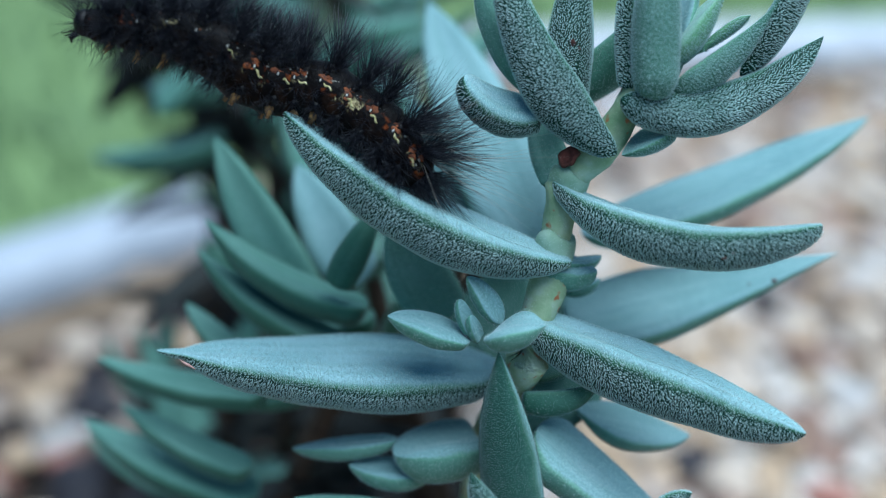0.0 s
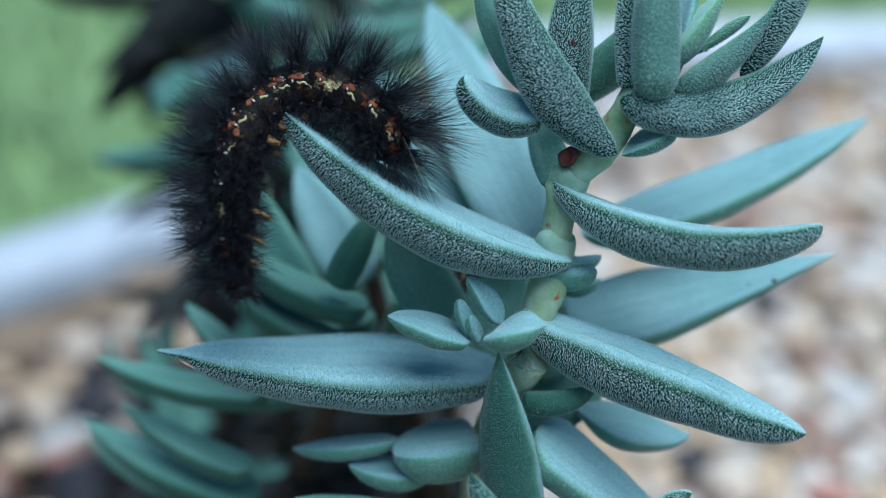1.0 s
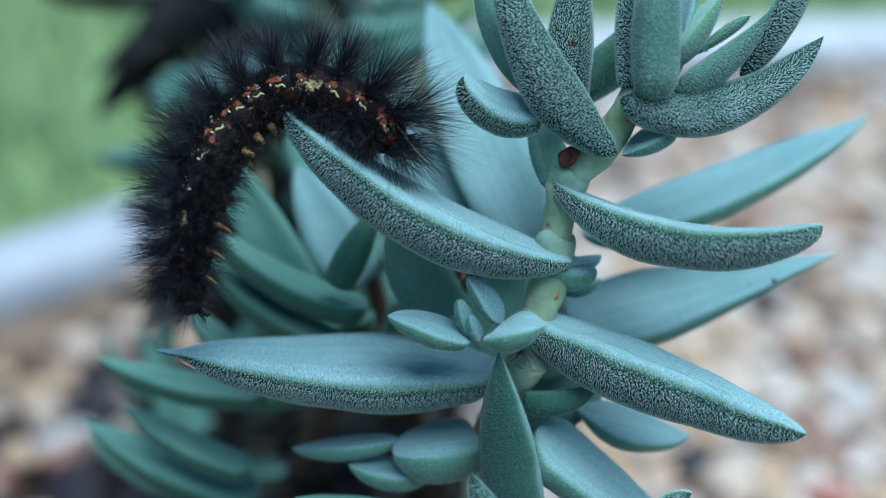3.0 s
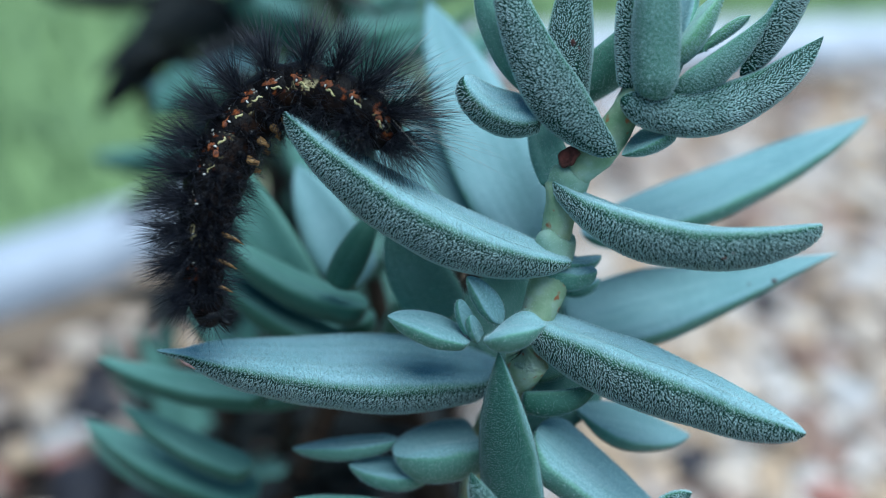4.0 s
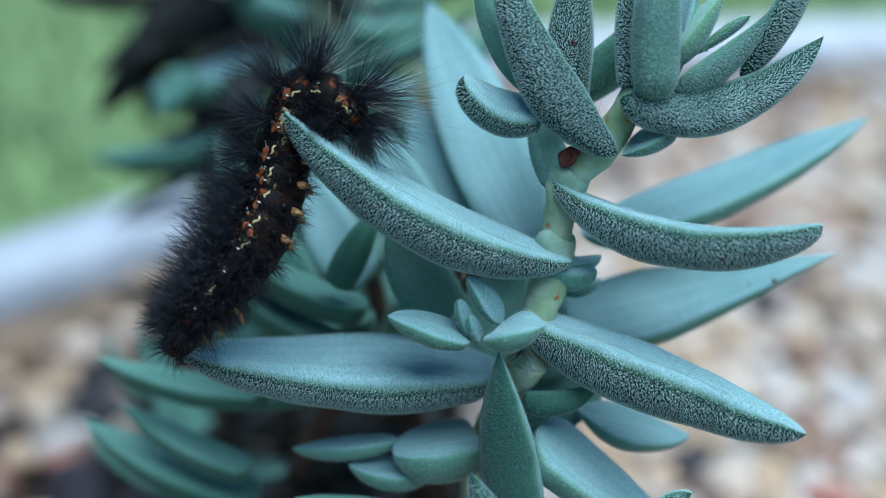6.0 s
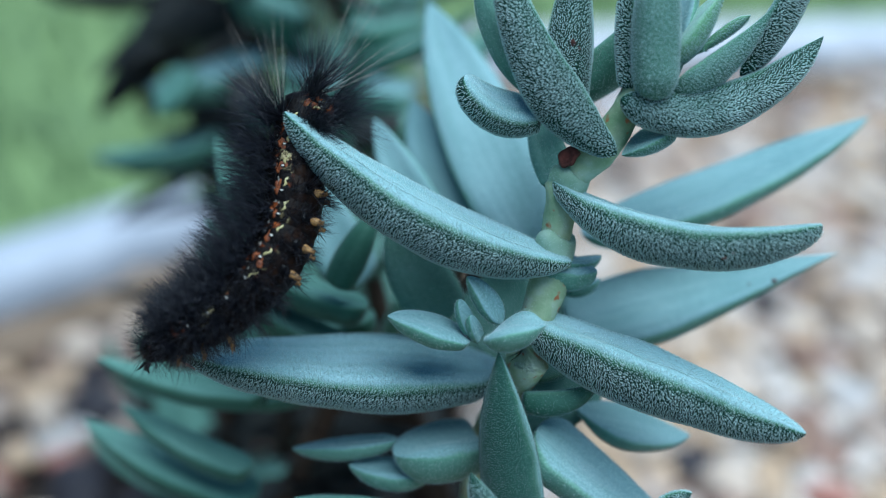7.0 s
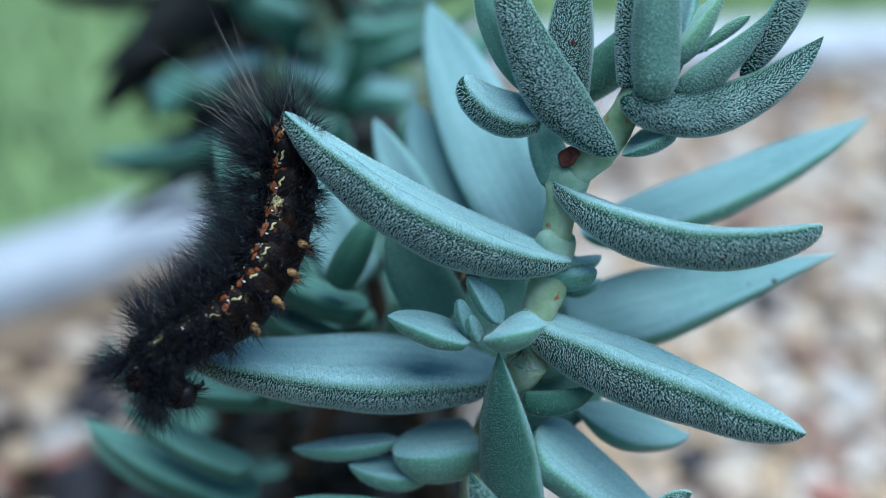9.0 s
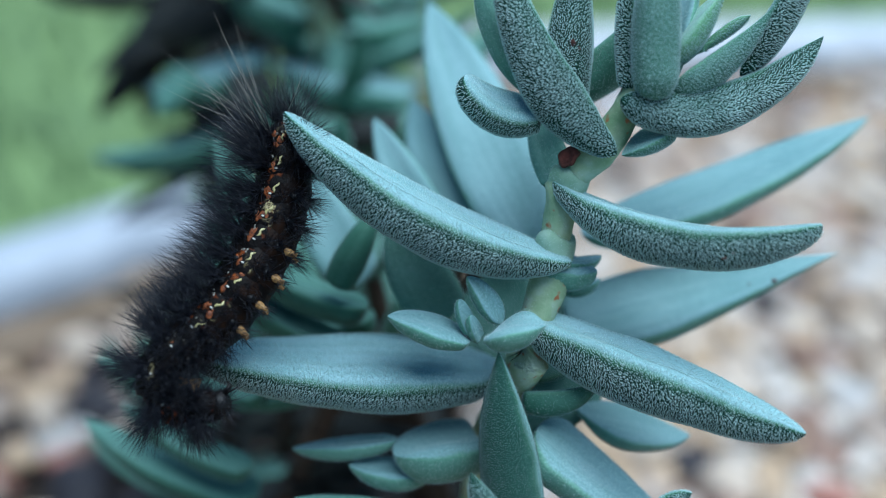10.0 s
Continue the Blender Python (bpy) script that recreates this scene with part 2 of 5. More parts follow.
def in_clump(x, y):
    return ((x + 0.040) / 0.066) ** 2 + ((y - 0.115) / 0.105) ** 2 < 1 + 0.35 * noise.noise(Vector((x * 40, y * 40, 0)))


def in_bed(x, y):
    if y > 0.42 + 0.085 * x or y < -0.16:
        return False
    return y < 0.285 + (x + 0.09) * 0.77


def pebble_points():
    """Unit pebble shapes: a squashed, dented ball each."""
    shapes = []
    for s in range(10):
        bm = bmesh.new()
        bmesh.ops.create_icosphere(bm, subdivisions=1 if s < 4 else 2, radius=1.0)
        for v in bm.verts:
            k = 1 + 0.28 * noise.noise(v.co * 1.1 + Vector((s * 7.3, 0, 0))) + 0.08 * noise.noise(v.co * 3 + Vector((0, s * 5.1, 0)))
            v.co *= k
        shapes.append(([v.co.copy() for v in bm.verts], [[v.index for v in f.verts] for f in bm.faces]))
        bm.free()
    return shapes


def gravel():
    shapes = pebble_points()
    verts, faces = [], []
    r = random.Random(11)
    for layer, count in ((0, 11000), (1, 3600)):
        for _ in range(count):
            x, y = r.uniform(-0.30, 0.32), r.uniform(0.06, 0.46)
            if not in_bed(x, y) or in_clump(x, y) and r.random() < 0.85 or x < -0.075 and y < 0.235 and r.random() < 0.62:
                continue
            size = r.choice((0.0022, 0.0032, 0.0044, 0.0056, 0.0070)) * r.uniform(0.8, 1.2)
            m = pose(x, y, size * 0.35 + layer * 0.006, r.uniform(-25, 25), r.uniform(-25, 25), r.uniform(0, 360))
            m = m @ Matrix.Diagonal((size * r.uniform(0.9, 1.4), size, size * r.uniform(0.5, 0.8), 1))
            vs, fs = shapes[r.randrange(4) if size < 0.003 else r.randrange(4, 10)]
            k = len(verts)
            verts.extend(m @ v for v in vs)
            faces.extend([i + k for i in f] for f in fs)
    me = bpy.data.meshes.new("gravel")
    me.from_pydata(verts, [], faces)
    me.polygons.foreach_set("use_smooth", [True] * len(me.polygons))
    me.materials.append(PEBBLE)
    tagged(new("gravel", me), "loose tan, white and reddish river gravel covering the bed", "gravel", kind="stuff")


gravel()
# Near-black sheet for the shade beneath the plants.
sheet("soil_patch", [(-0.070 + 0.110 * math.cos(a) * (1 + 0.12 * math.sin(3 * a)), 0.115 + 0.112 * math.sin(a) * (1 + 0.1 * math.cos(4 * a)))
                     for a in [2 * math.pi * k / 48 for k in range(48)]], 0.002, SHADED_SOIL, "soil under the succulents, coloured near black for the shade there")


def grass():
    verts, faces = [], []
    r = random.Random(3)
    while len(faces) < 9000:
        x, y = r.uniform(-0.6, 0.5), r.uniform(0.22, 1.2)
        if in_bed(x, y - 0.04) or y < 0.33 + 0.77 * (x + 0.09) and x < 0.02 or y < 0.47 + 0.085 * x and x >= 0.02:
            continue
        h, w, a = r.uniform(0.012, 0.03), r.uniform(0.001, 0.002), r.uniform(0, 6.28)
        lean = Vector((r.uniform(-1, 1), r.uniform(-1, 1), 0)) * h * 0.6
        side = Vector((math.cos(a), math.sin(a), 0)) * w
        p = Vector((x, y, -0.004))
        k = len(verts)
        verts += [p - side, p + side, p + lean * 0.4 + side * 0.8 + Vector((0, 0, h * 0.6)),
                  p + lean * 0.4 - side * 0.8 + Vector((0, 0, h * 0.6)), p + lean + Vector((0, 0, h))]
        faces += [(k, k + 1, k + 2, k + 3), (k + 3, k + 2, k + 4)]
    me = bpy.data.meshes.new("grass")
    me.from_pydata(verts, [], faces)
    me.materials.append(GRASS)
    tagged(new("grass", me), "short green lawn grass behind the white edging", "grass", kind="stuff")


grass()


def stone(x, y, size, material, label, name):
    vs, fs = pebble_points()[4 + int(abs(x) * 1000) % 6]
    bm = bmesh.new()
    made = [bm.verts.new(Vector((v.x * size * 1.2, v.y * size, v.z * size * 0.75))) for v in vs]
    for f in fs:
        bm.faces.new([made[i] for i in f])
    ob = part(name, bm, material)
    ob.location = (x, y, size * 0.55 + 0.002)
    return tagged(ob, label, "stone", "single stones on the gravel")


stone_places = random.Random(41)
for _ in range(26):
    stone(stone_places.uniform(-0.155, -0.080), stone_places.uniform(0.120, 0.225), stone_places.uniform(0.004, 0.0085), DARK_STONE,
          "blackish stone lying among the pale gravel", "dark_stone")
stone(0.073, 0.389, 0.009, WHITE, "chalky white stone lying among the tan gravel", "white_stone")


# ---- the white edging of the bed ----
def beam(a, b, width, low, high, material, name, parent):
    """A board from a to b, with softened, slightly uneven edges."""
    a, b = Vector((*a, 0)), Vector((*b, 0))
    d = (b - a).normalized()
    s = Vector((-d.y, d.x, 0))
    e = 0.18 * min(width, high - low)
    outline = [(-width / 2 + e, low), (width / 2 - e, low), (width / 2, low + e), (width / 2, high - e),
               (width / 2 - e, high), (-width / 2 + e, high), (-width / 2, high - e), (-width / 2, low + e)]
    rings = []
    length = (b - a).length
    n = 24
    for i in range(n + 1):
        u = length * i / n
        inset = 0.8 if i in (0, n) else 1.0
        wob = 0.0008 * noise.noise(Vector((u * 30, width * 100, 0)))
        rings.append([a + d * u + s * (p * inset + wob) + Vector((0, 0, (low + high) / 2 + (q - (low + high) / 2) * inset)) for p, q in outline])
    bm = bmesh.new()
    ring_skin(bm, rings)
    return part(name, bm, material, parent)


def edging(a, b, label, paint):
    thing = new("garden_edging")
    tagged(thing, label, "garden edging", "edging boards of the bed")
    d = (Vector(b) - Vector(a)).normalized()
    s = Vector((-d.y, d.x))
    beam(a, b, 0.030, -0.004, 0.026, paint, "board", thing)
    off = -s * 0.0265
    beam(Vector(a) + off, Vector(b) + off, 0.022, -0.004, 0.013, TAN, "backing_plank", thing)
    return thing


edging((-0.40, 0.026), (-0.083, 0.269), "white edging board with a blunt end, greyed for shade, on the gravel", GREY_WHITE)
edging((-0.01, 0.416), (0.60, 0.468), "white-painted timber edging board with a bare wood plank before it", WHITE)


# ---- succulent leaves ----
def leaf(plant_thing, base, tip, bow, width, thick, face, point=0.88, taper=3.1, root=0.8, neck=0.08, spur=0.0,
         fuzz=0, skin=None, flecks=()):
    """A thick, boat-shaped leaf from base to tip. Width and thickness in millimetres; face: the way its upper side
    looks;
    point and taper: how bluntly and how late it narrows; root: its width at the stem; neck: the rounding of its foot;
    spur: the share of its length in a dried nib at the tip; fuzz: felt hairs that can be told apart, 1 on grown leaves,
    2 on one coloured darker for shade, 3 on young leaves."""
    B, T = Vector(base), Vector(tip)
    C = (B + T) / 2 + Vector(bow)
    w, th = width / 2000, thick / 1000
    F = Vector(face)
    seed = Vector((rng.uniform(0, 99), rng.uniform(0, 99), 0))

    def station(s):
        p = (1 - s) ** 2 * B + 2 * s * (1 - s) * C + s * s * T
        d = (2 * (1 - s) * (C - B) + 2 * s * (T - C)).normalized()
        side = d.cross(F).normalized()
        nrm = side.cross(d)
        rise = root + (1 - root) * math.sin(min(s / 0.42, 1) * math.pi / 2)
        e = min(s / (1 - spur), 1.0)
        k = max((1 - e ** taper) ** point * rise, 0.012)
        kt = max((1 - e ** (taper + 0.7)) ** point * rise, 0.012)
        if spur:
            nib = 0.17 * min((1 - s) / (2.2 * spur), 1.0) ** 0.5
            k, kt = max(k, nib), max(kt, nib)
        butt = max(1 - (1 - min(s / neck, 1)) ** 2, 0.02) ** 0.5
        return p, d, side, nrm, w * k * butt, th * kt * butt

    def spot(st, a):
        p, d, side, nrm, wk, tk = st
        ca, sa = math.cos(a), math.sin(a)
        x = math.copysign(abs(ca) ** 0.9, ca)
        if sa < 0:
            z = -abs(sa) ** 0.95 * 0.74
        else:
            z = 0.26 * sa ** 0.75 - 0.13 * max(0.0, 1 - (x / 0.85) ** 2) ** 1.5 + 0.006 * math.cos(11 * x) * min(1.0, 4 * sa)
        z += 0.05 * noise.noise(p * 140 + seed + Vector((ca, sa, 0)) * 0.6)
        return p + side * x * wk + nrm * z * tk

    N, M = 40, 32
    stations = [station(0.5 - 0.5 * math.cos(math.pi * i / N)) for i in range(N + 1)]
    bm = bmesh.new()
    ring_skin(bm, [[spot(st, 2 * math.pi * j / M) for j in range(M)] for st in stations])
    ob = part("leaf", bm, skin or (LEAF, FELTED, FELTED_SHADED, FELTED_YOUNG)[fuzz], plant_thing)
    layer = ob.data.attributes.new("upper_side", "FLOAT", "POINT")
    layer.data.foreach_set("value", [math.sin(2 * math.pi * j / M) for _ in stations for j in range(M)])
    layer = ob.data.attributes.new("leaf_place", "FLOAT_VECTOR", "POINT")
    run = (T - B).length
    layer.data.foreach_set("vector", [v for i in range(N + 1) for j in range(M)
                                      for v in (math.cos(2 * math.pi * j / M) * w, run * i / N, seed.x + (j > M / 2))])
    if plant_thing in VELVETY:
        velvet(ob, N + 1, M, 5e6 if fuzz == 1 else 11e6)
    if fuzz:
        felt(ob, station, spot, (C - B).length + (T - C).length, fuzz)
    for s, a, size in flecks:
        st = station(s)
        c = spot(st, radians(a))
        out = (c - st[0]).normalized()
        bm = bmesh.new()
        bmesh.ops.create_icosphere(bm, subdivisions=2, radius=1.0)
        for v in bm.verts:
            k = size / 1000 * (1 + 0.5 * noise.noise(v.co * 2.2 + seed))
            flat = v.co - out * v.co.dot(out) * 0.55
            v.co = c + flat * k
        part("dry_spot", bm, SCAR, ob, "small rust-coloured fleck")
    return ob


def felt_hair(verts, faces, c, out, lie, length, radius, lift):
    """One short thick hair that rises from c and bends over along lie."""
    side = out.cross(lie)
    k = len(verts)
    for along, high, wide in ((-0.35, -0.1, 0.9), (0.15, 0.95, 1.0)):
        m = c + lie * length * along + out * lift * high
        verts += [m + side * radius * wide, m - side * radius * wide, m + (out * 0.8 - lie * 0.5) * radius * wide * 1.1]
    verts.append(c + lie * length * 0.65 + out * lift * 0.75)
    faces += [(k, k + 3, k + 5, k + 2), (k + 1, k + 2, k + 5, k + 4), (k, k + 1, k + 4, k + 3),
              (k + 3, k + 6, k + 5), (k + 4, k + 5, k + 6), (k + 3, k + 4, k + 6)]


def felt(leaf_part, station, spot, length, grade):
    """The whitish hairs of felt on a leaf: long and bent under it, thin on its margin, short and dense on its upper side."""
    r = random.Random(int(length * 1e6))
    verts, faces = [], []
    step = (0, 0.00028, 0.00028, 0.00026)[grade]
    scale = (0, 0.80, 0.60, 0.62)[grade]
    rows = int(length * 0.98 / step)
    for i in range(rows):
        st = station(min((i + 0.5) / rows, 0.995))
        round_ = 2.2 * st[4] + 2.2 * st[5] * 0.62
        n = max(int(1.62 * round_ / step), 5)
        for j in range(n):
            a = 2 * math.pi * (j + 0.5 * (i % 2) + r.uniform(-0.36, 0.36)) / n
            high = math.sin(a)
            s = min(max((i + 0.5 + r.uniform(-0.42, 0.42)) / rows, 0.0), 0.997)
            sx = station(s)
            c = spot(sx, a)
            t1 = spot(sx, a + 0.1) - spot(sx, a - 0.1)
            if t1.length < 1e-7:
                continue
            t1.normalize()
            out = t1.cross(sx[1]).normalized()
            if out.dot(c - sx[0]) < 0:
                out = -out
            along = t1.cross(out).normalized()
            if along.dot(sx[1]) < 0:
                along = -along
            turn = 0.7 + 1.6 * noise.noise(c * 260) + r.gauss(0, 0.55)
            lie = along * math.cos(turn) + t1 * math.sin(turn) * (-1 if math.cos(a) > 0 else 1)
            size = r.uniform(0.75, 1.2) * min(1.0, 0.35 + sx[4] / 0.0016) * scale
            if high > 0.12:
                if high > 0.5 and r.random() < 0.25:
                    continue
                size *= 0.62 + r.uniform(-0.1, 0.1)
            elif high > -0.12:
                size *= 0.75
            felt_hair(verts, faces, c, out, lie, 0.00035 * size, 0.000080 * size, 0.00021 * size)
    me = bpy.data.meshes.new("felt")
    me.from_pydata(verts, [], faces)
    me.polygons.foreach_set("use_smooth", [True] * len(me.polygons))
    me.materials.append((FELT, FELT, DULL_FELT, YOUNG_FELT)[grade])
    ob = new("felt", me)
    ob.parent = leaf_part
    tagged(ob, "whitish felt of short curled hairs", kind="stuff")


def velvet(leaf_part, rows, around, dense=11e6):
    """Fine erect hairs, evenly strewn over a leaf, that pale its outline."""
    n = len(leaf_part.data.vertices)
    co = np.empty(n * 3, np.float32)
    leaf_part.data.vertices.foreach_get("co", co)
    P = co.reshape(rows, around, 3)
    Q = np.roll(P, -1, axis=1)
    along, across = (P[1:] - P[:-1]).reshape(-1, 3), (Q - P)[:-1].reshape(-1, 3)
    out = np.cross(across, along)
    area = np.linalg.norm(out, axis=1)
    r = np.random.default_rng(int(area.sum() * 1e9))
    count = int(min(area.sum() * dense, 12000))
    pick = r.choice(len(area), count, p=area / area.sum())
    u, v = r.random((count, 1)), r.random((count, 1))
    out = out[pick] / np.maximum(area[pick], 1e-15)[:, None]
    root = P[:-1].reshape(-1, 3)[pick] + along[pick] * u + across[pick] * v
    mid = P.mean(axis=1)[:-1].repeat(around, axis=0)[pick]
    out *= np.sign(((root - mid) * out).sum(axis=1, keepdims=True))
    way = out + r.normal(0, 0.45, (count, 3))
    way /= np.linalg.norm(way, axis=1, keepdims=True)
    a = np.cross(way, (0.31, 0.52, 0.79))
    a /= np.linalg.norm(a, axis=1, keepdims=True)
    b = np.cross(way, a)
    thick = 0.000009
    tips = root + way * r.uniform(0.00020, 0.00042, (count, 1))
    verts = np.stack([root + a * thick, root + (b * 0.87 - a * 0.5) * thick, root - (b * 0.87 + a * 0.5) * thick, tips], 1).reshape(-1, 3)
    k = np.arange(count)[:, None] * 4
    faces = np.concatenate([k + (0, 1, 3), k + (1, 2, 3), k + (2, 0, 3)])
    me = bpy.data.meshes.new("down")
    me.from_pydata(verts.tolist(), [], faces.tolist())
    me.materials.append(DOWN)
    ob = new("down", me)
    ob.parent = leaf_part
    tagged(ob, "pale velvety down", kind="stuff")


def sheath(plant_thing, c, axis, r, h):
    """The swollen collar in which the feet of two opposite leaves join round the stem."""
    axis = Vector(axis).normalized()
    a = axis.orthogonal().normalized()
    b = axis.cross(a)
    rings = []
    for along, wide in ((-1.9, 0.80), (-1.1, 0.93), (-0.3, 1.02), (0.4, 1.07), (0.9, 1.06), (1.3, 0.97), (1.4, 0.75)):
        rings.append([Vector(c) + axis * h * (along + 0.45 * math.cos(2 * q)) + (a * math.cos(q) * 1.06 + b * math.sin(q)) * r * wide
                      * (1 + 0.08 * noise.noise(Vector((math.cos(q) * 2, math.sin(q) * 2, along + r * 5000))))
                      for q in [2 * math.pi * j / 28 for j in range(28)]])
    bm = bmesh.new()
    ring_skin(bm, rings)
    ob = part("leaf_sheath", bm, SHEATH, plant_thing, "pale yellow-green collar of joined leaf feet")
    velvet(ob, 7, 28)


VELVETY = []


def stem(plant_thing, points, r0, r1, nodes=(), material=None):
    """A stem through the points; nodes: the shares of its length at which leaf bases swell it."""
    bm = bmesh.new()
    n = 60
    pts = glide(points, n)
    radii = []
    for i in range(n + 1):
        u = i / n
        k = 1 + 0.05 * math.sin(i * 0.8) + 0.07 * noise.noise(Vector((i * 0.33, r0 * 900, 0)))
        k += sum(0.32 * math.exp(-((u - v) / 0.012) ** 2) for v in nodes)
        radii.append((r0 + (r1 - r0) * u) * k)
    tube(bm, pts, radii, 18)
    ob = part("stem", bm, material or STEM, plant_thing)
    if plant_thing in VELVETY:
        velvet(ob, n + 1, 18)
    return ob


def shoot(base, top, pairs, length, seed, green=2, label="blue-green succulent shoot over near-black leaves put in for shade, standing in the clump"):
    """A shoot with crossed pairs of leaves up its stem: so many green ones at the top, hanging near-black ones below
    that stand in for the shade in the gaps.
    """
    r = random.Random(seed)
    thing = tagged(new("succulent_plant"), label, "succulent", "succulents in the bed")
    base, top = Vector(base), Vector(top)
    mid = base.lerp(top, 0.5) + Vector((r.uniform(-0.008, 0.008), r.uniform(0, 0.01), 0))
    stem(thing, [base, mid, top], 0.0032, 0.0018, material=BARK)
    line = glide([base, mid, top], 60)
    turn = r.uniform(0, 180)
    for i in range(pairs):
        u = 1 - 0.70 * i / max(pairs - 1, 1)
        at = line[int(60 * u)]
        # Lower pairs are coloured near black to imitate deep shade.
        shade_fill = i >= green
        for half in (0, 180):
            a = radians(turn + half + r.uniform(-18, 18))
            rise = radians(r.uniform(58, 75) if i == 0 and green else r.uniform(-40, 5) if shade_fill else r.uniform(18, 48))
            ln = length * r.uniform(0.8, 1.1) * (0.6 if i == 0 and green else 1.0)
            way = Vector((math.cos(a) * math.cos(rise), math.sin(a) * math.cos(rise), math.sin(rise)))
            up = Vector((-math.cos(a) * math.sin(rise), -math.sin(a) * math.sin(rise), math.cos(rise)))
            leaf(thing, at, at + way * ln, up * (0.10 if shade_fill else -0.12) * ln, r.uniform(7.0, 9.0) * length / 0.034,
                 r.uniform(2.0, 3.5 if shade_fill else 6.0) * length / 0.034, up, skin=BLACK_LEAF if shade_fill else SHADED_LEAF)
        turn += 90 + r.uniform(-12, 12)
    return thing


plant = tagged(new("succulent_plant"), "grey-green succulent with thick felted pointed leaves, rooted in gravel", "succulent", "succulents in the bed")
VELVETY.append(plant)
stem(plant, [(0.006, 0.032, -0.01), (0.004, 0.02, 0.07), (0.006, 0.006, 0.12), (0.0105, -0.002, 0.139), (0.0121, 0.0007, 0.1452), (0.0139, 0.0034, 0.1499),
             (0.0147, 0.0063, 0.155), (0.0157, 0.0084, 0.1605), (0.0184, 0.0091, 0.1637), (0.0219, 0.0100, 0.1678), (0.0243, 0.0105, 0.1730)],
     0.0031, 0.0019, nodes=(0.80, 0.857, 0.915, 0.955))


for place, axis in (((0.0160, 0.0085, 0.1608), (0.25, 0.2, 0.9)), ((0.0144, 0.0050, 0.1530), (0.1, 0.45, 0.88)),
                    ((0.0119, 0.0005, 0.1440), (0.2, 0.4, 0.88)), ((0.0214, 0.0098, 0.1670), (0.6, 0.2, 0.75))):
    sheath(plant, place, axis, 0.0024 if place[2] < 0.165 else 0.0018, 0.0014)


def scar(c, out, size, key):
    """The torn foot of a fallen leaf: a sunken, ragged cup."""
    up = out.orthogonal().normalized()
    side = out.cross(up)
    rings = []
    for k, (rad, high) in enumerate(((1.15, -0.25), (1.0, 0.10), (0.78, 0.16), (0.50, -0.06), (0.15, -0.12))):
        ring = []
        for j in range(30):
            q = 2 * math.pi * j / 30
            w = rad * (1 + 0.3 * noise.noise(Vector((math.cos(q) * 1.5, math.sin(q) * 1.5, key + 0.15 * k))))
            ring.append(c + (up * math.cos(q) * 1.25 + side * math.sin(q) * 0.85) * size * w + out * size * (high + 0.12 * noise.noise(Vector((q, k, key)))))
        rings.append(ring)
    bm = bmesh.new()
    ring_skin(bm, rings)
    return part("leaf_scar", bm, SCAR, plant, "reddish-brown scar of a fallen leaf")


scar(Vector((0.0157, 0.0068, 0.1654)), Vector((-0.35, -0.80, 0.45)).normalized(), 0.00112, 3.0)
bm = bmesh.new()
tube(bm, glide([(-0.0335, -0.004, 0.1421), (-0.0329, -0.0043, 0.1418), (-0.0321, -0.0046, 0.1415), (-0.0314, -0.0049, 0.1412)], 5), [0.00004, 0.0001, 0.00018, 0.0002, 0.00012, 0.00004], 7)
part("dry_spot", bm, TAN_FLAKE, plant, "small dried brown spot")
leaf(plant, (0.0163, 0.0018, 0.1531), (-0.0196, 0.0076, 0.1712), (-0.0008, -0.0005, -0.0055), 13.6, 7.7, (0.36, 0.23, 0.9), point=0.64, taper=3.0, root=0.20, neck=0.06, fuzz=1)
leaf(plant, (0.014, 0.0077, 0.1615), (0.0463, -0.0011, 0.16), (-0.0018, -0.0053, -0.0052), 10.1, 6.2, (-0.1, 0.5, 0.86), point=0.46, taper=3.1, root=0.21, neck=0.06, fuzz=1, flecks=((0.66, -38, 0.32), (0.69, -30, 0.2)))
leaf(plant, (0.0106, 0.0, 0.146), (0.0443, -0.0139, 0.138), (0.0005, 0.0022, -0.0007), 10.8, 8.2, (0.38, 0.2, 0.9), point=0.58, taper=2.5, root=0.47, neck=0.09, fuzz=1)
leaf(plant, (0.0081, 0.0032, 0.1354), (-0.0372, -0.0005, 0.1411), (-0.0009, 0.0015, -0.0017), 16.2, 8.3, (-0.0, 0.12, 0.99), point=0.57, taper=2.1, root=0.48, neck=0.10, spur=0.07, fuzz=1)
leaf(plant, (0.0109, -0.0132, 0.1152), (0.0068, -0.008, 0.1463), (0.0026, 0.0031, -0.0003), 9.7, 7.9, (0.95, 0.17, -0.27), point=1.18, taper=3.8, root=0.52, neck=0.04, fuzz=2, flecks=((0.34, 262, 0.35), (0.37, 250, 0.22)))
leaf(plant, (0.0216, 0.0059, 0.1662), (0.006, 0.0179, 0.193), (-0.004, -0.0014, -0.0065), 8.3, 4.9, (0.55, 0.83, 0.08), point=1.14, taper=2.7, root=0.21, neck=0.06, fuzz=1)
leaf(plant, (0.0123, 0.0104, 0.17), (0.0026, 0.0107, 0.1745), (-0.001, 0.0003, -0.003), 6.0, 4.9, (0.41, -0.25, 0.88), point=0.44, taper=3.0, root=0.70, neck=0.05, fuzz=1)
leaf(plant, (0.0128, 0.0158, 0.1714), (0.0044, 0.0205, 0.1856), (-0.0014, -0.0011, -0.0019), 5.7, 4.3, (0.5, 0.77, 0.13))
leaf(plant, (0.0158, 0.0147, 0.1675), (0.0176, 0.0216, 0.1874), (-0.0011, 0, 0), 6.4, 4.7, (-0.3, 0.84, -0.14), fuzz=1, flecks=((0.45, 285, 0.45), (0.42, 270, 0.25)))
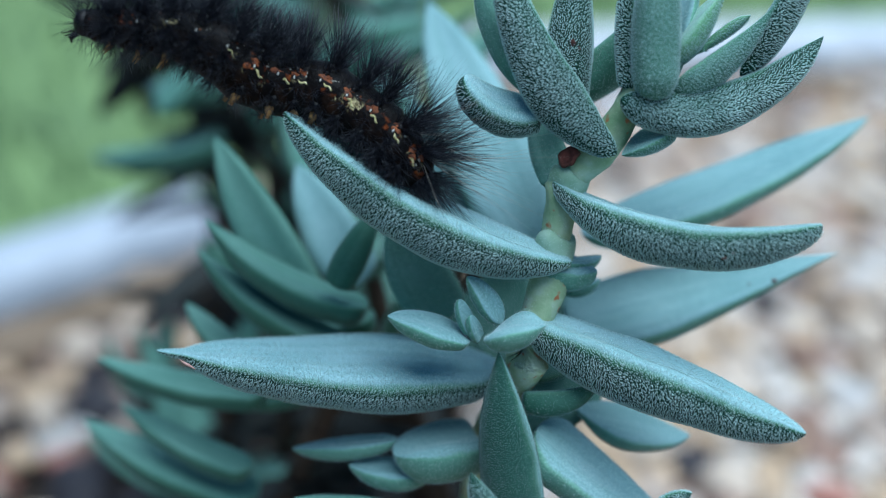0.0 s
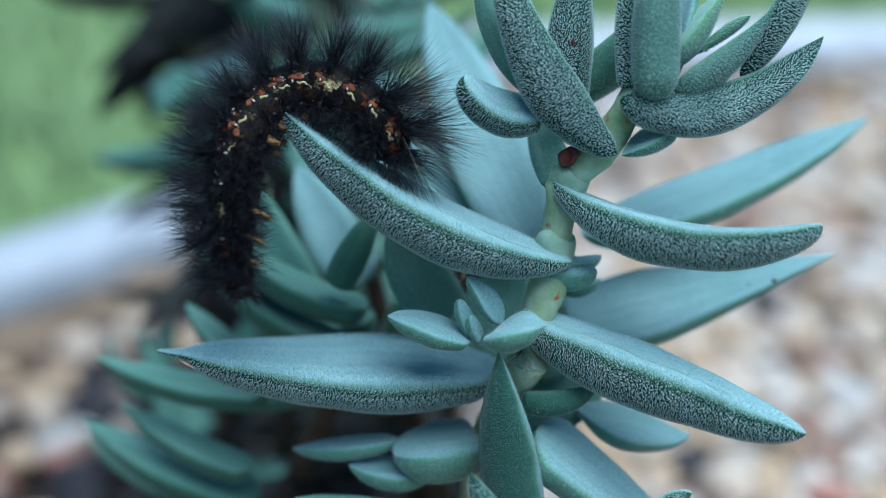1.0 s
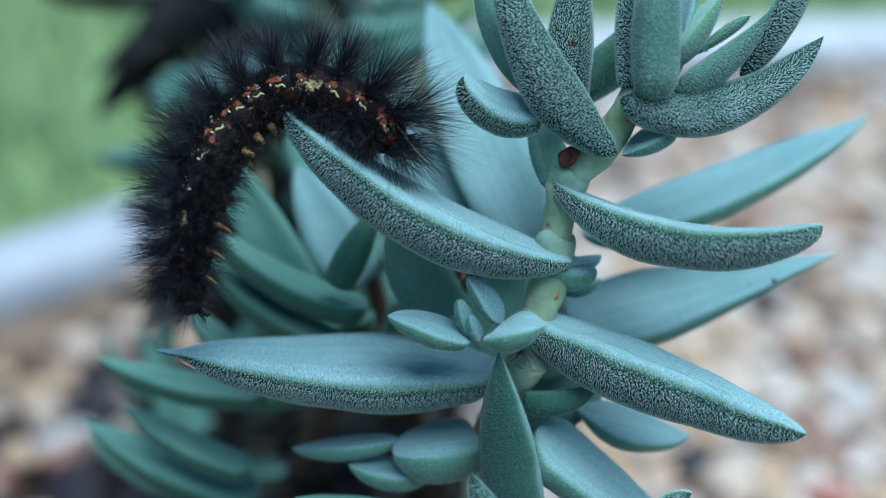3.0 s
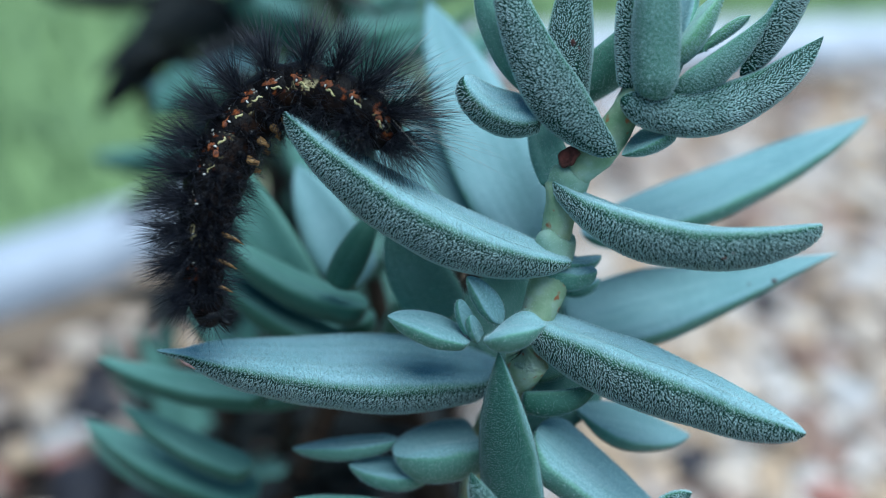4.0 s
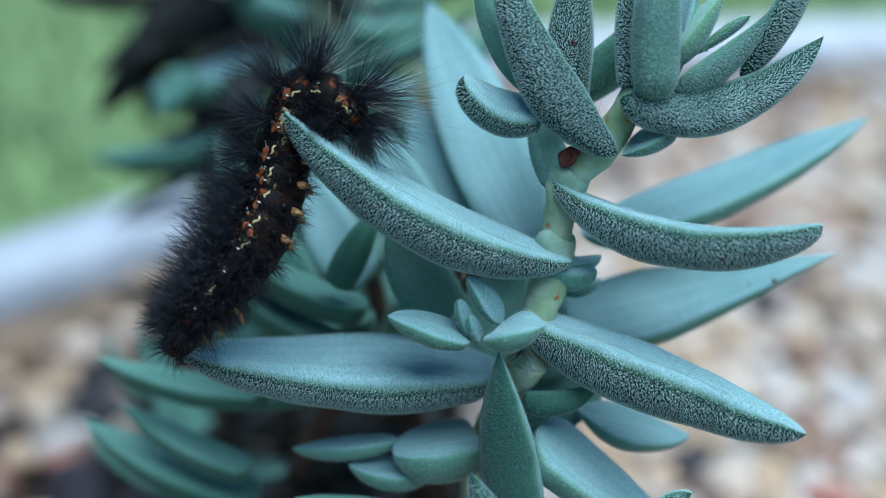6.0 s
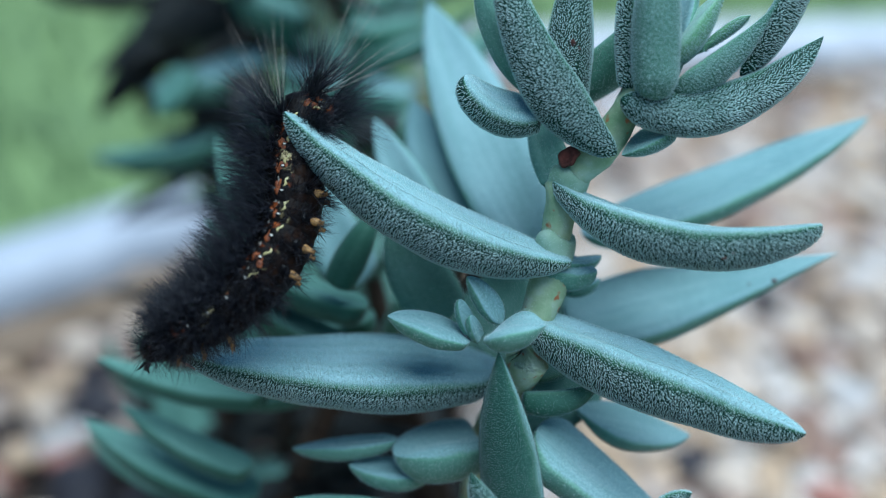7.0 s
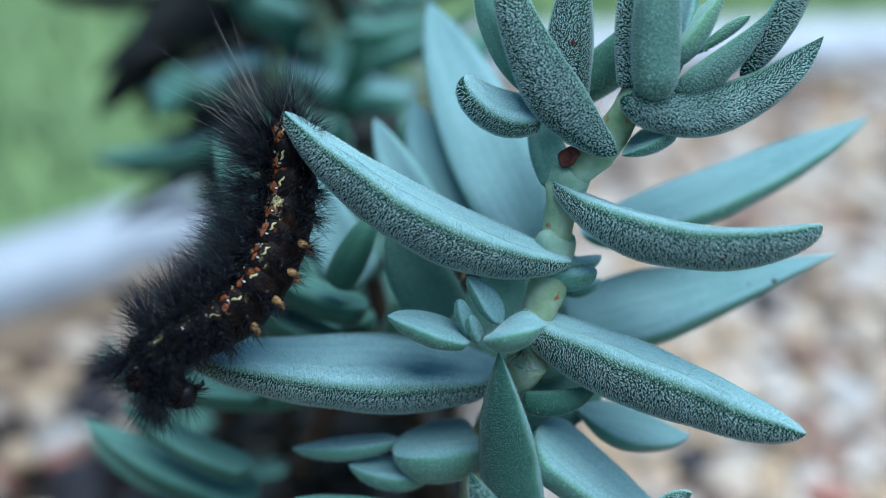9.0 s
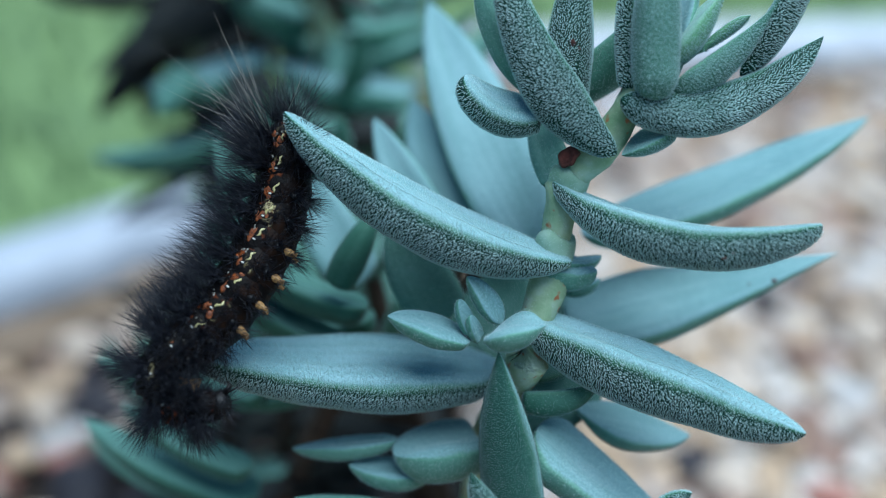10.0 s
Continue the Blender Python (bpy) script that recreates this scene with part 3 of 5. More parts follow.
leaf(plant, (0.0149, 0.018, 0.1692), (0.0337, 0.0293, 0.1828), (0.0015, -0.0007, -0.0013), 9.5, 5.6, (-0.6, 0.47, 0.42), skin=SHADED_LEAF)
leaf(plant, (0.0233, 0.0099, 0.1731), (0.023, 0.0179, 0.189), (0.0002, 0.0, -0.0002), 3.2, 2.7, (0.94, 0.27, 0.21), point=1.02, taper=2.3, root=0.74, neck=0.07, fuzz=1)
leaf(plant, (0.0259, 0.0064, 0.1731), (0.0273, 0.0172, 0.1917), (-0.0009, 0.0008, 0.0016), 6.2, 5.0, (0.1, 0.94, -0.32), point=1.00, taper=3.2, root=0.82, neck=0.12, fuzz=3)
leaf(plant, (0.0219, 0.0076, 0.173), (0.0485, 0.017, 0.1775), (-0.0004, -0.0037, -0.0083), 5.7, 5.2, (-0.19, 0.95, 0.25), point=0.89, taper=4.1, root=0.60, neck=0.12, fuzz=1)
leaf(plant, (0.0282, 0.0087, 0.1732), (0.0411, 0.0134, 0.1832), (0.0013, 0.0004, -0.0023), 6.0, 2.8, (-0.35, 0.85, 0.39), point=1.12, taper=2.0, root=0.73, neck=0.17, fuzz=3)
leaf(plant, (0.0281, 0.0120, 0.1765), (0.0349, 0.0144, 0.1852), (-0.0012, -0.0005, -0.001), 6.9, 3.3, (-0.78, 0.13, 0.61), point=1.04, taper=2.6, root=0.71, neck=0.07, fuzz=3, skin=BUD_LEAF)
leaf(plant, (0.0304, 0.0119, 0.1765), (0.038, 0.0136, 0.1815), (0.0033, 0.0027, 0.0018), 2.4, 1.2, (-0.47, 0.72, 0.51), point=1.08, taper=3.4, root=0.28, neck=0.20, fuzz=3, skin=BUD_LEAF)
leaf(plant, (0.032, 0.0122, 0.1771), (0.0336, 0.012, 0.1788), (-0.0011, 0.0005, 0.0), 1.5, 1.2, (-0.49, 0.34, 0.8), point=0.87, taper=1.6, root=0.67, neck=0.06, fuzz=3, skin=BUD_LEAF)
leaf(plant, (0.0377, 0.0136, 0.1735), (0.0464, 0.0192, 0.1891), (0.002, -0.0006, 0.003), 6.6, 3.4, (-0.58, 0.66, 0.48), point=0.6, taper=2.7, root=0.6, neck=0.2, fuzz=1)
leaf(plant, (0.0224, 0.0067, 0.1657), (0.0287, 0.0101, 0.1676), (0.0023, 0.0001, 0.0024), 5.4, 2.5, (-0.1, 0.19, 0.98), point=0.98, taper=4.5, root=0.47, neck=0.23, fuzz=3)
leaf(plant, (0.0268, 0.0102, 0.1737), (0.0321, 0.0196, 0.1859), (0, 0, 0), 4.8, 2.8, (-0.6, -0.28, 0.51))
leaf(plant, (0.019, 0.0067, 0.1496), (0.0123, 0.0024, 0.1522), (0, -0.0004, -0.0006), 5.8, 4.0, (0, -0.03, 0.94), point=0.5)
leaf(plant, (0.0196, 0.0183, 0.1477), (0.0634, 0.0367, 0.1575), (-0.0005, -0.0004, -0.0025), 11.7, 5.1, (-0.11, -0.01, 0.99), point=0.92, taper=3.3, root=0.59, neck=0.09)
leaf(plant, (0.0175, 0.0112, 0.1374), (0.0562, 0.0196, 0.144), (-0.0047, 0.0005, -0.0019), 14.4, 7.1, (0.06, -0.28, 0.96), point=1.11, taper=2.0, root=0.55, neck=0.04, flecks=((0.78, 30, 0.4), (0.7, 60, 0.22)))
leaf(plant, (0.018, 0.0014, 0.1303), (0.035, 0.0059, 0.1223), (0.002, -0.0007, -0.0017), 8.8, 4.3, (0.28, -0.09, 0.96), point=0.94, taper=2.4, root=0.35, neck=0.23)
leaf(plant, (0.0123, -0.0048, 0.1316), (0.0331, -0.0088, 0.1168), (-0.0006, -0.0023, -0.0), 13.0, 6.1, (0.45, 0.03, 0.89), point=1.10, taper=2.6, root=1.02, neck=0.15)
leaf(plant, (0.0246, -0.0168, 0.1267), (0.0306, -0.0167, 0.131), (0.0009, 0.0015, 0.0017), 4.0, 2.4, (0.12, 0.62, 0.78), point=0.87, taper=3.8, root=0.75, neck=0.04, fuzz=1)
leaf(plant, (0.0104, -0.021, 0.1237), (0.0033, -0.0186, 0.1359), (-0.0017, 0.0002, 0.0003), 4.6, 3.1, (0.33, 0.93, -0.16), point=0.89, taper=2.7, root=0.76, neck=0.07, fuzz=1)
leaf(plant, (0.0074, -0.0021, 0.1463), (0.003, -0.0009, 0.1525), (0.0002, 0.0007, 0.0009), 3.8, 2.7, (0.29, -0.34, 0.9), point=0.69, taper=2.2, root=0.50, neck=0.13)
leaf(plant, (0.0035, -0.0032, 0.1445), (-0.007, -0.0025, 0.1477), (-0.0009, 0.0004, 0.0011), 7.1, 3.3, (0.11, 0.13, 0.99), point=0.80, taper=3.0, root=0.52, neck=0.07)
leaf(plant, (0.0057, -0.0047, 0.1459), (0.0127, -0.0064, 0.1489), (0.0001, -0.0008, 0.0022), 7.7, 4.0, (0.07, 0.12, 0.99), point=0.98, taper=3.7, root=0.63, neck=0.17)
leaf(plant, (0.0037, -0.0027, 0.1453), (0.002, -0.0023, 0.15), (0, 0, 0), 2.4, 1.8, (0.2, -0.31, 0.87), point=0.55)
leaf(plant, (0.0047, -0.0031, 0.1446), (0.0034, -0.0033, 0.1482), (0, 0, 0), 2.3, 1.7, (0.2, -0.31, 0.87), point=0.55)
leaf(plant, (0.0104, -0.0026, 0.1355), (0.02, -0.0035, 0.1379), (0, -0.0007, -0.0013), 5.0, 3.7, (0.1, 0.54, 0.73), skin=SHADED_LEAF)
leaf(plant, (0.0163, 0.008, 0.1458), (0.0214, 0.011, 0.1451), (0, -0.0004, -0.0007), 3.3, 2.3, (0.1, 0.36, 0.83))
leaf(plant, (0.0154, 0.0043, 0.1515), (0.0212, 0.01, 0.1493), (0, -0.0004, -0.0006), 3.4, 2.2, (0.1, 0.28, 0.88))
leaf(plant, (0.0148, 0.0092, 0.1605), (0.0125, 0.0232, 0.1665), (-0.0004, -0.0002, -0.0003), 5.1, 3.4, (-0.3, -0.54, 0.66), skin=SHADED_LEAF)
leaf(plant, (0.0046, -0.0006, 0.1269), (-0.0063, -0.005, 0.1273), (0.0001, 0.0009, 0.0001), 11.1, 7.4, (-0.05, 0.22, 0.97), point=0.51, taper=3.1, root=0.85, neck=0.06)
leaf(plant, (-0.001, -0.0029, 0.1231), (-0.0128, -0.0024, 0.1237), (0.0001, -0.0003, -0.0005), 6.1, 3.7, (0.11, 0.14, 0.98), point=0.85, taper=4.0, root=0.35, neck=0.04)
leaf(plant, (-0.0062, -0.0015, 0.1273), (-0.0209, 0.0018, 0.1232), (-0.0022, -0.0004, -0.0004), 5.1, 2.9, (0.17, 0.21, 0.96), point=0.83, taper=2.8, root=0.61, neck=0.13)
leaf(plant, (-0.0063, -0.0071, 0.1196), (-0.0202, -0.0047, 0.1198), (0, -0.0002, -0.0003), 4.3, 3.0, (0.1, -0.03, 0.94), skin=SHADED_LEAF)
leaf(plant, (0.0037, 0.0127, 0.1301), (0.0118, 0.0254, 0.14), (0, 0, 0), 11.6, 4.9, (-0.2, -0.63, 0.71), skin=SHADED_LEAF)
leaf(plant, (0.0069, 0.0107, 0.1305), (0.0195, 0.0216, 0.1374), (0, -0.0004, -0.0007), 11.0, 4.9, (-0.3, -0.49, 0.75), skin=SHADED_LEAF)
leaf(plant, (0.009, 0.0023, 0.128), (0.0238, 0.0093, 0.132), (0, -0.0004, -0.0007), 10.6, 4.7, (0.1, -0.44, 0.83), skin=SHADED_LEAF)
leaf(plant, (0.0113, 0.0062, 0.1347), (0.0202, 0.0116, 0.1361), (0, -0.0004, -0.0007), 8.0, 3.9, (0.1, -0.44, 0.83), skin=SHADED_LEAF)
leaf(plant, (0.0005, 0.0095, 0.1395), (-0.0072, 0.0139, 0.152), (-0.0008, 0, 0), 9.0, 5.3, (-0.2, -0.68, 0.62), skin=SHADED_LEAF)

back_plant = tagged(new("succulent_plant"), "grey-green succulent shoots with long felted leaves, in shade behind", "succulent", "succulents in the bed")
stem(back_plant, [(-0.02, 0.06, -0.01), (-0.015, 0.045, 0.08), (0.002, 0.030, 0.125), (0.008, 0.030, 0.138)], 0.003, 0.002, material=BARK)
stem(back_plant, [(-0.04, 0.06, -0.01), (-0.03, 0.045, 0.07), (-0.015, 0.025, 0.12)], 0.003, 0.002, material=BARK)
leaf(back_plant, (0.0126, 0.016, 0.1477), (-0.0023, 0.0558, 0.1687), (-0.001, 0, 0), 13.2, 6.3, (-0.2, -0.31, 0.87))
leaf(back_plant, (0.0005, 0.017, 0.1454), (-0.0102, 0.0357, 0.1578), (-0.0008, -0.0004, -0.0007), 7.2, 4.5, (-0.3, -0.54, 0.66))
leaf(back_plant, (0.0046, 0.023, 0.1438), (-0.0049, 0.0463, 0.1562), (-0.0008, -0.0004, -0.0007), 10.1, 4.7, (-0.3, -0.54, 0.66))
leaf(back_plant, (-0.0197, 0.0202, 0.1349), (-0.0337, 0.0344, 0.1555), (-0.0012, -0.0006, -0.0011), 8.6, 5.0, (-0.3, -0.49, 0.75), skin=SHADED_LEAF)
leaf(back_plant, (-0.0107, 0.0149, 0.1378), (-0.0347, 0.0256, 0.1463), (-0.0008, -0.002, -0.0035), 7.1, 4.9, (0.3, 0.12, 0.91), skin=SHADED_LEAF)
leaf(back_plant, (-0.0141, 0.014, 0.1322), (-0.0364, 0.026, 0.1411), (-0.0008, -0.0016, -0.0028), 6.7, 4.5, (0.3, 0.12, 0.91), skin=SHADED_LEAF)
leaf(back_plant, (-0.0149, 0.0146, 0.1413), (-0.0091, 0.0183, 0.1517), (0, 0, 0), 5.2, 3.9, (0.5, 0.79, -0.23), skin=SHADED_LEAF)
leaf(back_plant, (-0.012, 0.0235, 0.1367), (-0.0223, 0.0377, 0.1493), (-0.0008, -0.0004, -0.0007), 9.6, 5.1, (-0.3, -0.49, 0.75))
leaf(back_plant, (-0.0299, 0.0197, 0.1262), (-0.0391, 0.0271, 0.131), (-0.0004, -0.0004, -0.0007), 5.0, 3.4, (0.2, 0.05, 0.89), skin=SHADED_LEAF)
leaf(back_plant, (-0.0262, 0.0154, 0.1226), (-0.0534, 0.0246, 0.1226), (0, -0.0011, -0.0018), 6.5, 4.7, (0.1, 0.08, 0.94), skin=SHADED_LEAF)
leaf(back_plant, (-0.0283, 0.0125, 0.1056), (-0.057, 0.0246, 0.1106), (-0.0004, -0.0011, -0.0019), 9.1, 5.3, (0.2, 0.05, 0.89), skin=SHADED_LEAF)
leaf(back_plant, (-0.0286, 0.0113, 0.1116), (-0.0502, 0.0227, 0.1154), (-0.0004, -0.0009, -0.0015), 6.0, 4.3, (0.2, 0.05, 0.89), skin=SHADED_LEAF)
leaf(back_plant, (-0.0102, 0.0193, 0.1335), (-0.025, 0.0227, 0.1273), (0, -0.0004, -0.0007), 5.9, 4.2, (0.1, 0.08, 0.94), skin=SHADED_LEAF)
leaf(back_plant, (-0.012, 0.0177, 0.1266), (-0.031, 0.0176, 0.1184), (0, -0.0004, -0.0007), 6.7, 4.2, (0.1, 0.08, 0.94), skin=SHADED_LEAF)

far_plant = tagged(new("succulent_plant"), "dark blue-green succulent shoot standing before the lawn", "succulent", "succulents in the bed")
stem(far_plant, [(-0.02, 0.15, -0.01), (-0.02, 0.13, 0.08), (-0.025, 0.11, 0.15), (-0.03, 0.11, 0.18)], 0.0035, 0.0025)
leaf(far_plant, (-0.0372, 0.1158, 0.1365), (-0.0608, 0.1076, 0.1323), (0, -0.0012, -0.002), 13.3, 8.2, (0, 0.1, 0.98))
leaf(far_plant, (-0.0056, 0.1026, 0.1338), (-0.0356, 0.1102, 0.1369), (0, -0.0012, -0.002), 13.7, 8.1, (0, 0.1, 0.98))
leaf(far_plant, (-0.0467, 0.1069, 0.1211), (-0.0767, 0.1141, 0.1137), (0, -0.0012, -0.0021), 11.6, 7.2, (0, 0.1, 0.98), skin=SHADED_LEAF)
leaf(far_plant, (-0.0565, 0.1571, 0.1381), (-0.0694, 0.1404, 0.1192), (-0.0013, 0.0007, 0.0012), 17.3, 10.6, (0.5, 0.77, 0.13), skin=BLACK_LEAF)
leaf(far_plant, (-0.0644, 0.1501, 0.1281), (-0.0801, 0.135, 0.1137), (-0.0007, -0.0003, -0.0006), 9.3, 6.6, (0.5, 0.77, 0.13), skin=BLACK_LEAF)
leaf(far_plant, (-0.0676, 0.1436, 0.1207), (-0.0688, 0.1358, 0.1112), (0, 0, 0), 6.0, 4.0, (0.5, 0.77, 0.13), skin=BLACK_LEAF)
leaf(far_plant, (-0.059, 0.1481, 0.1246), (-0.0635, 0.1371, 0.1135), (0, 0, 0), 7.5, 5.3, (0.5, 0.77, 0.13), skin=BLACK_LEAF)
leaf(far_plant, (-0.0636, 0.1564, 0.1328), (-0.073, 0.1501, 0.1281), (0, 0, 0), 7.6, 5.4, (0.5, 0.77, 0.13), skin=BLACK_LEAF)
leaf(far_plant, (-0.0475, 0.1523, 0.1258), (-0.059, 0.1468, 0.1223), (0, 0, 0), 9.1, 5.4, (0.3, 0.71, 0.63), skin=BLACK_LEAF)
leaf(far_plant, (-0.0314, 0.1587, 0.1348), (-0.0606, 0.1608, 0.1306), (0, -0.0007, -0.0012), 13.1, 8.2, (0.2, 0.71, 0.63), skin=BLACK_LEAF)
leaf(far_plant, (-0.0306, 0.1486, 0.1335), (-0.0037, 0.1575, 0.1327), (0, -0.0007, -0.0012), 13.6, 8.0, (0.2, 0.71, 0.63), skin=BLACK_LEAF)
leaf(far_plant, (-0.0187, 0.0844, 0.1322), (-0.0074, 0.0863, 0.1355), (0, -0.0005, -0.0009), 7.5, 5.4, (0.2, 0.71, 0.63), skin=BLACK_LEAF)
leaf(far_plant, (-0.0437, 0.1371, 0.1135), (-0.059, 0.1398, 0.1101), (0, -0.0007, -0.0011), 9.3, 6.6, (0.2, 0.71, 0.63), skin=BLACK_LEAF)
leaf(far_plant, (-0.0432, 0.1208, 0.1453), (-0.0639, 0.1226, 0.1384), (0, -0.0006, -0.001), 10.8, 7.2, (0.2, 0.66, 0.54), skin=BLACK_LEAF)
leaf(far_plant, (-0.0279, 0.1095, 0.1457), (-0.0455, 0.1238, 0.1504), (0, -0.0006, -0.001), 13.2, 8.1, (0, 0.28, 0.88), skin=SHADED_LEAF)
leaf(far_plant, (-0.0191, 0.1131, 0.1419), (-0.0029, 0.125, 0.1425), (0, -0.0006, -0.001), 13.4, 8.3, (0, 0.28, 0.88), skin=SHADED_LEAF)
leaf(far_plant, (-0.0017, 0.1249, 0.1323), (0.0148, 0.1375, 0.1341), (0, -0.0006, -0.0011), 10.6, 6.3, (0, 0.19, 0.93), skin=SHADED_LEAF)
leaf(far_plant, (-0.0206, 0.0941, 0.129), (-0.0347, 0.1004, 0.1298), (0, -0.0006, -0.001), 11.5, 6.8, (0, 0.19, 0.93), skin=SHADED_LEAF)
leaf(far_plant, (-0.018, 0.0884, 0.1292), (-0.0027, 0.0963, 0.1328), (0, -0.0006, -0.001), 11.3, 6.7, (0, 0.19, 0.93), skin=SHADED_LEAF)
leaf(far_plant, (-0.0528, 0.1096, 0.1359), (-0.0576, 0.1004, 0.1298), (0, -0.0006, -0.001), 9.1, 6.9, (0.2, 0.54, 0.73), skin=SHADED_LEAF)
# Near-black leaf added to fill in a dark strip at the top edge.
leaf(far_plant, (-0.0640, 0.1360, 0.1425), (-0.0900, 0.1366, 0.1432), (0, 0, -0.001), 8.0, 5.0, (0.1, 0.3, 0.9), skin=BLACK_LEAF)

shoot((-0.022, 0.074, -0.006), (-0.022, 0.062, 0.133), 5, 0.032, 1)
shoot((-0.012, 0.056, -0.006), (-0.012, 0.046, 0.125), 5, 0.030, 2)
shoot((-0.031, 0.061, -0.006), (-0.026, 0.049, 0.112), 5, 0.030, 3, 1)
shoot((-0.044, 0.066, -0.006), (-0.040, 0.056, 0.092), 5, 0.030, 4)
shoot((-0.006, 0.040, -0.006), (-0.006, 0.030, 0.118), 5, 0.030, 6, 1)
shoot((0.007, 0.073, -0.006), (0.004, 0.061, 0.132), 5, 0.032, 8)
shoot((-0.049, 0.153, -0.006), (-0.049, 0.138, 0.135), 5, 0.030, 9, 0)
shoot((-0.036, 0.150, -0.006), (-0.036, 0.135, 0.139), 5, 0.030, 10, 1)
shoot((-0.015, 0.142, -0.006), (-0.015, 0.127, 0.137), 5, 0.032, 11)
shoot((-0.020, 0.115, -0.006), (-0.020, 0.103, 0.130), 5, 0.032, 12)
shoot((-0.036, 0.120, -0.006), (-0.036, 0.108, 0.123), 5, 0.030, 13)
# Five taller shoots, tops out of view, added to block light from above.
shoot((-0.053, 0.162, -0.006), (-0.053, 0.142, 0.162), 6, 0.036, 14, 0)
shoot((-0.037, 0.158, -0.006), (-0.037, 0.138, 0.166), 6, 0.038, 15, 1)
shoot((-0.019, 0.153, -0.006), (-0.019, 0.133, 0.166), 6, 0.038, 16)
shoot((-0.040, 0.154, -0.006), (-0.040, 0.109, 0.164), 5, 0.034, 17, 0)
shoot((-0.022, 0.149, -0.006), (-0.022, 0.104, 0.166), 5, 0.036, 18)
shoot((-0.053, 0.066, -0.006), (-0.053, 0.058, 0.077), 5, 0.028, 19)
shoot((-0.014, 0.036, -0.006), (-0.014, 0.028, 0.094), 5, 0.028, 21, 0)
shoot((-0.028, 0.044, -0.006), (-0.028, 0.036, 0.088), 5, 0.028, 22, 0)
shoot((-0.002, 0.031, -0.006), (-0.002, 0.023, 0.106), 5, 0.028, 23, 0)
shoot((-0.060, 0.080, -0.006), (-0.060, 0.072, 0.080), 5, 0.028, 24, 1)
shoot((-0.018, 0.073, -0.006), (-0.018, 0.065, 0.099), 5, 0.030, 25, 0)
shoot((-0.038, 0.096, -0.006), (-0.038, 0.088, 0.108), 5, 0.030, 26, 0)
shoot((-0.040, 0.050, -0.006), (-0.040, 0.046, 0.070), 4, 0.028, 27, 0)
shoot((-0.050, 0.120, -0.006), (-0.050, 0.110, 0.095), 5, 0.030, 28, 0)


# ---- the caterpillar ----
caterpillar = tagged(new("caterpillar"), "black bristly caterpillar with orange spots, clinging to a leaf", "caterpillar")
caterpillar.matrix_world = Matrix.Translation((-0.0186, 0.0099, 0.1731)) @ pose(0, 0, 0, -30, 0, 0)
SEGMENTS = 13


def bristle_mesh(verts, faces, root, way, length, radius, r):
    """One fine, slightly bent, tapering hair."""
    way = way.normalized()
    a = way.orthogonal().normalized()
    b = way.cross(a)
    bend_way = (a * r.uniform(-1, 1) + b * r.uniform(-1, 1)) * length * 0.12
    k = len(verts)
    for u, rr in ((0, 1.15), (0.55, 0.7)):
        c = root + way * length * u + bend_way * u * u
        for q in range(3):
            verts.append(c + (a * math.cos(q * 2.094) + b * math.sin(q * 2.094)) * radius * rr)
    verts.append(root + way * length + bend_way)
    for q in range(3):
        n = (q + 1) % 3
        faces.append((k + q, k + n, k + 3 + n, k + 3 + q))
        faces.append((k + 3 + q, k + 3 + n, k + 6))


def from_lists(name, verts, faces, material, parent, label="", kind=""):
    me = bpy.data.meshes.new(name)
    me.from_pydata(verts, [], faces)
    me.polygons.foreach_set("use_smooth", [True] * len(me.polygons))
    me.materials.append(material)
    ob = new(name, me)
    ob.parent = parent
    return tagged(ob, label, kind=kind)


def blob(seg, name, c, size, material, key):
    bm = bmesh.new()
    bmesh.ops.create_icosphere(bm, subdivisions=2, radius=1.0)
    for v in bm.verts:
        k = 1 + 0.45 * noise.noise(v.co * 1.9 + Vector(key))
        v.co = c + Vector((v.co.x * size[0], v.co.y * size[1], v.co.z * size[2])) * k
    return part(name, bm, material, seg)


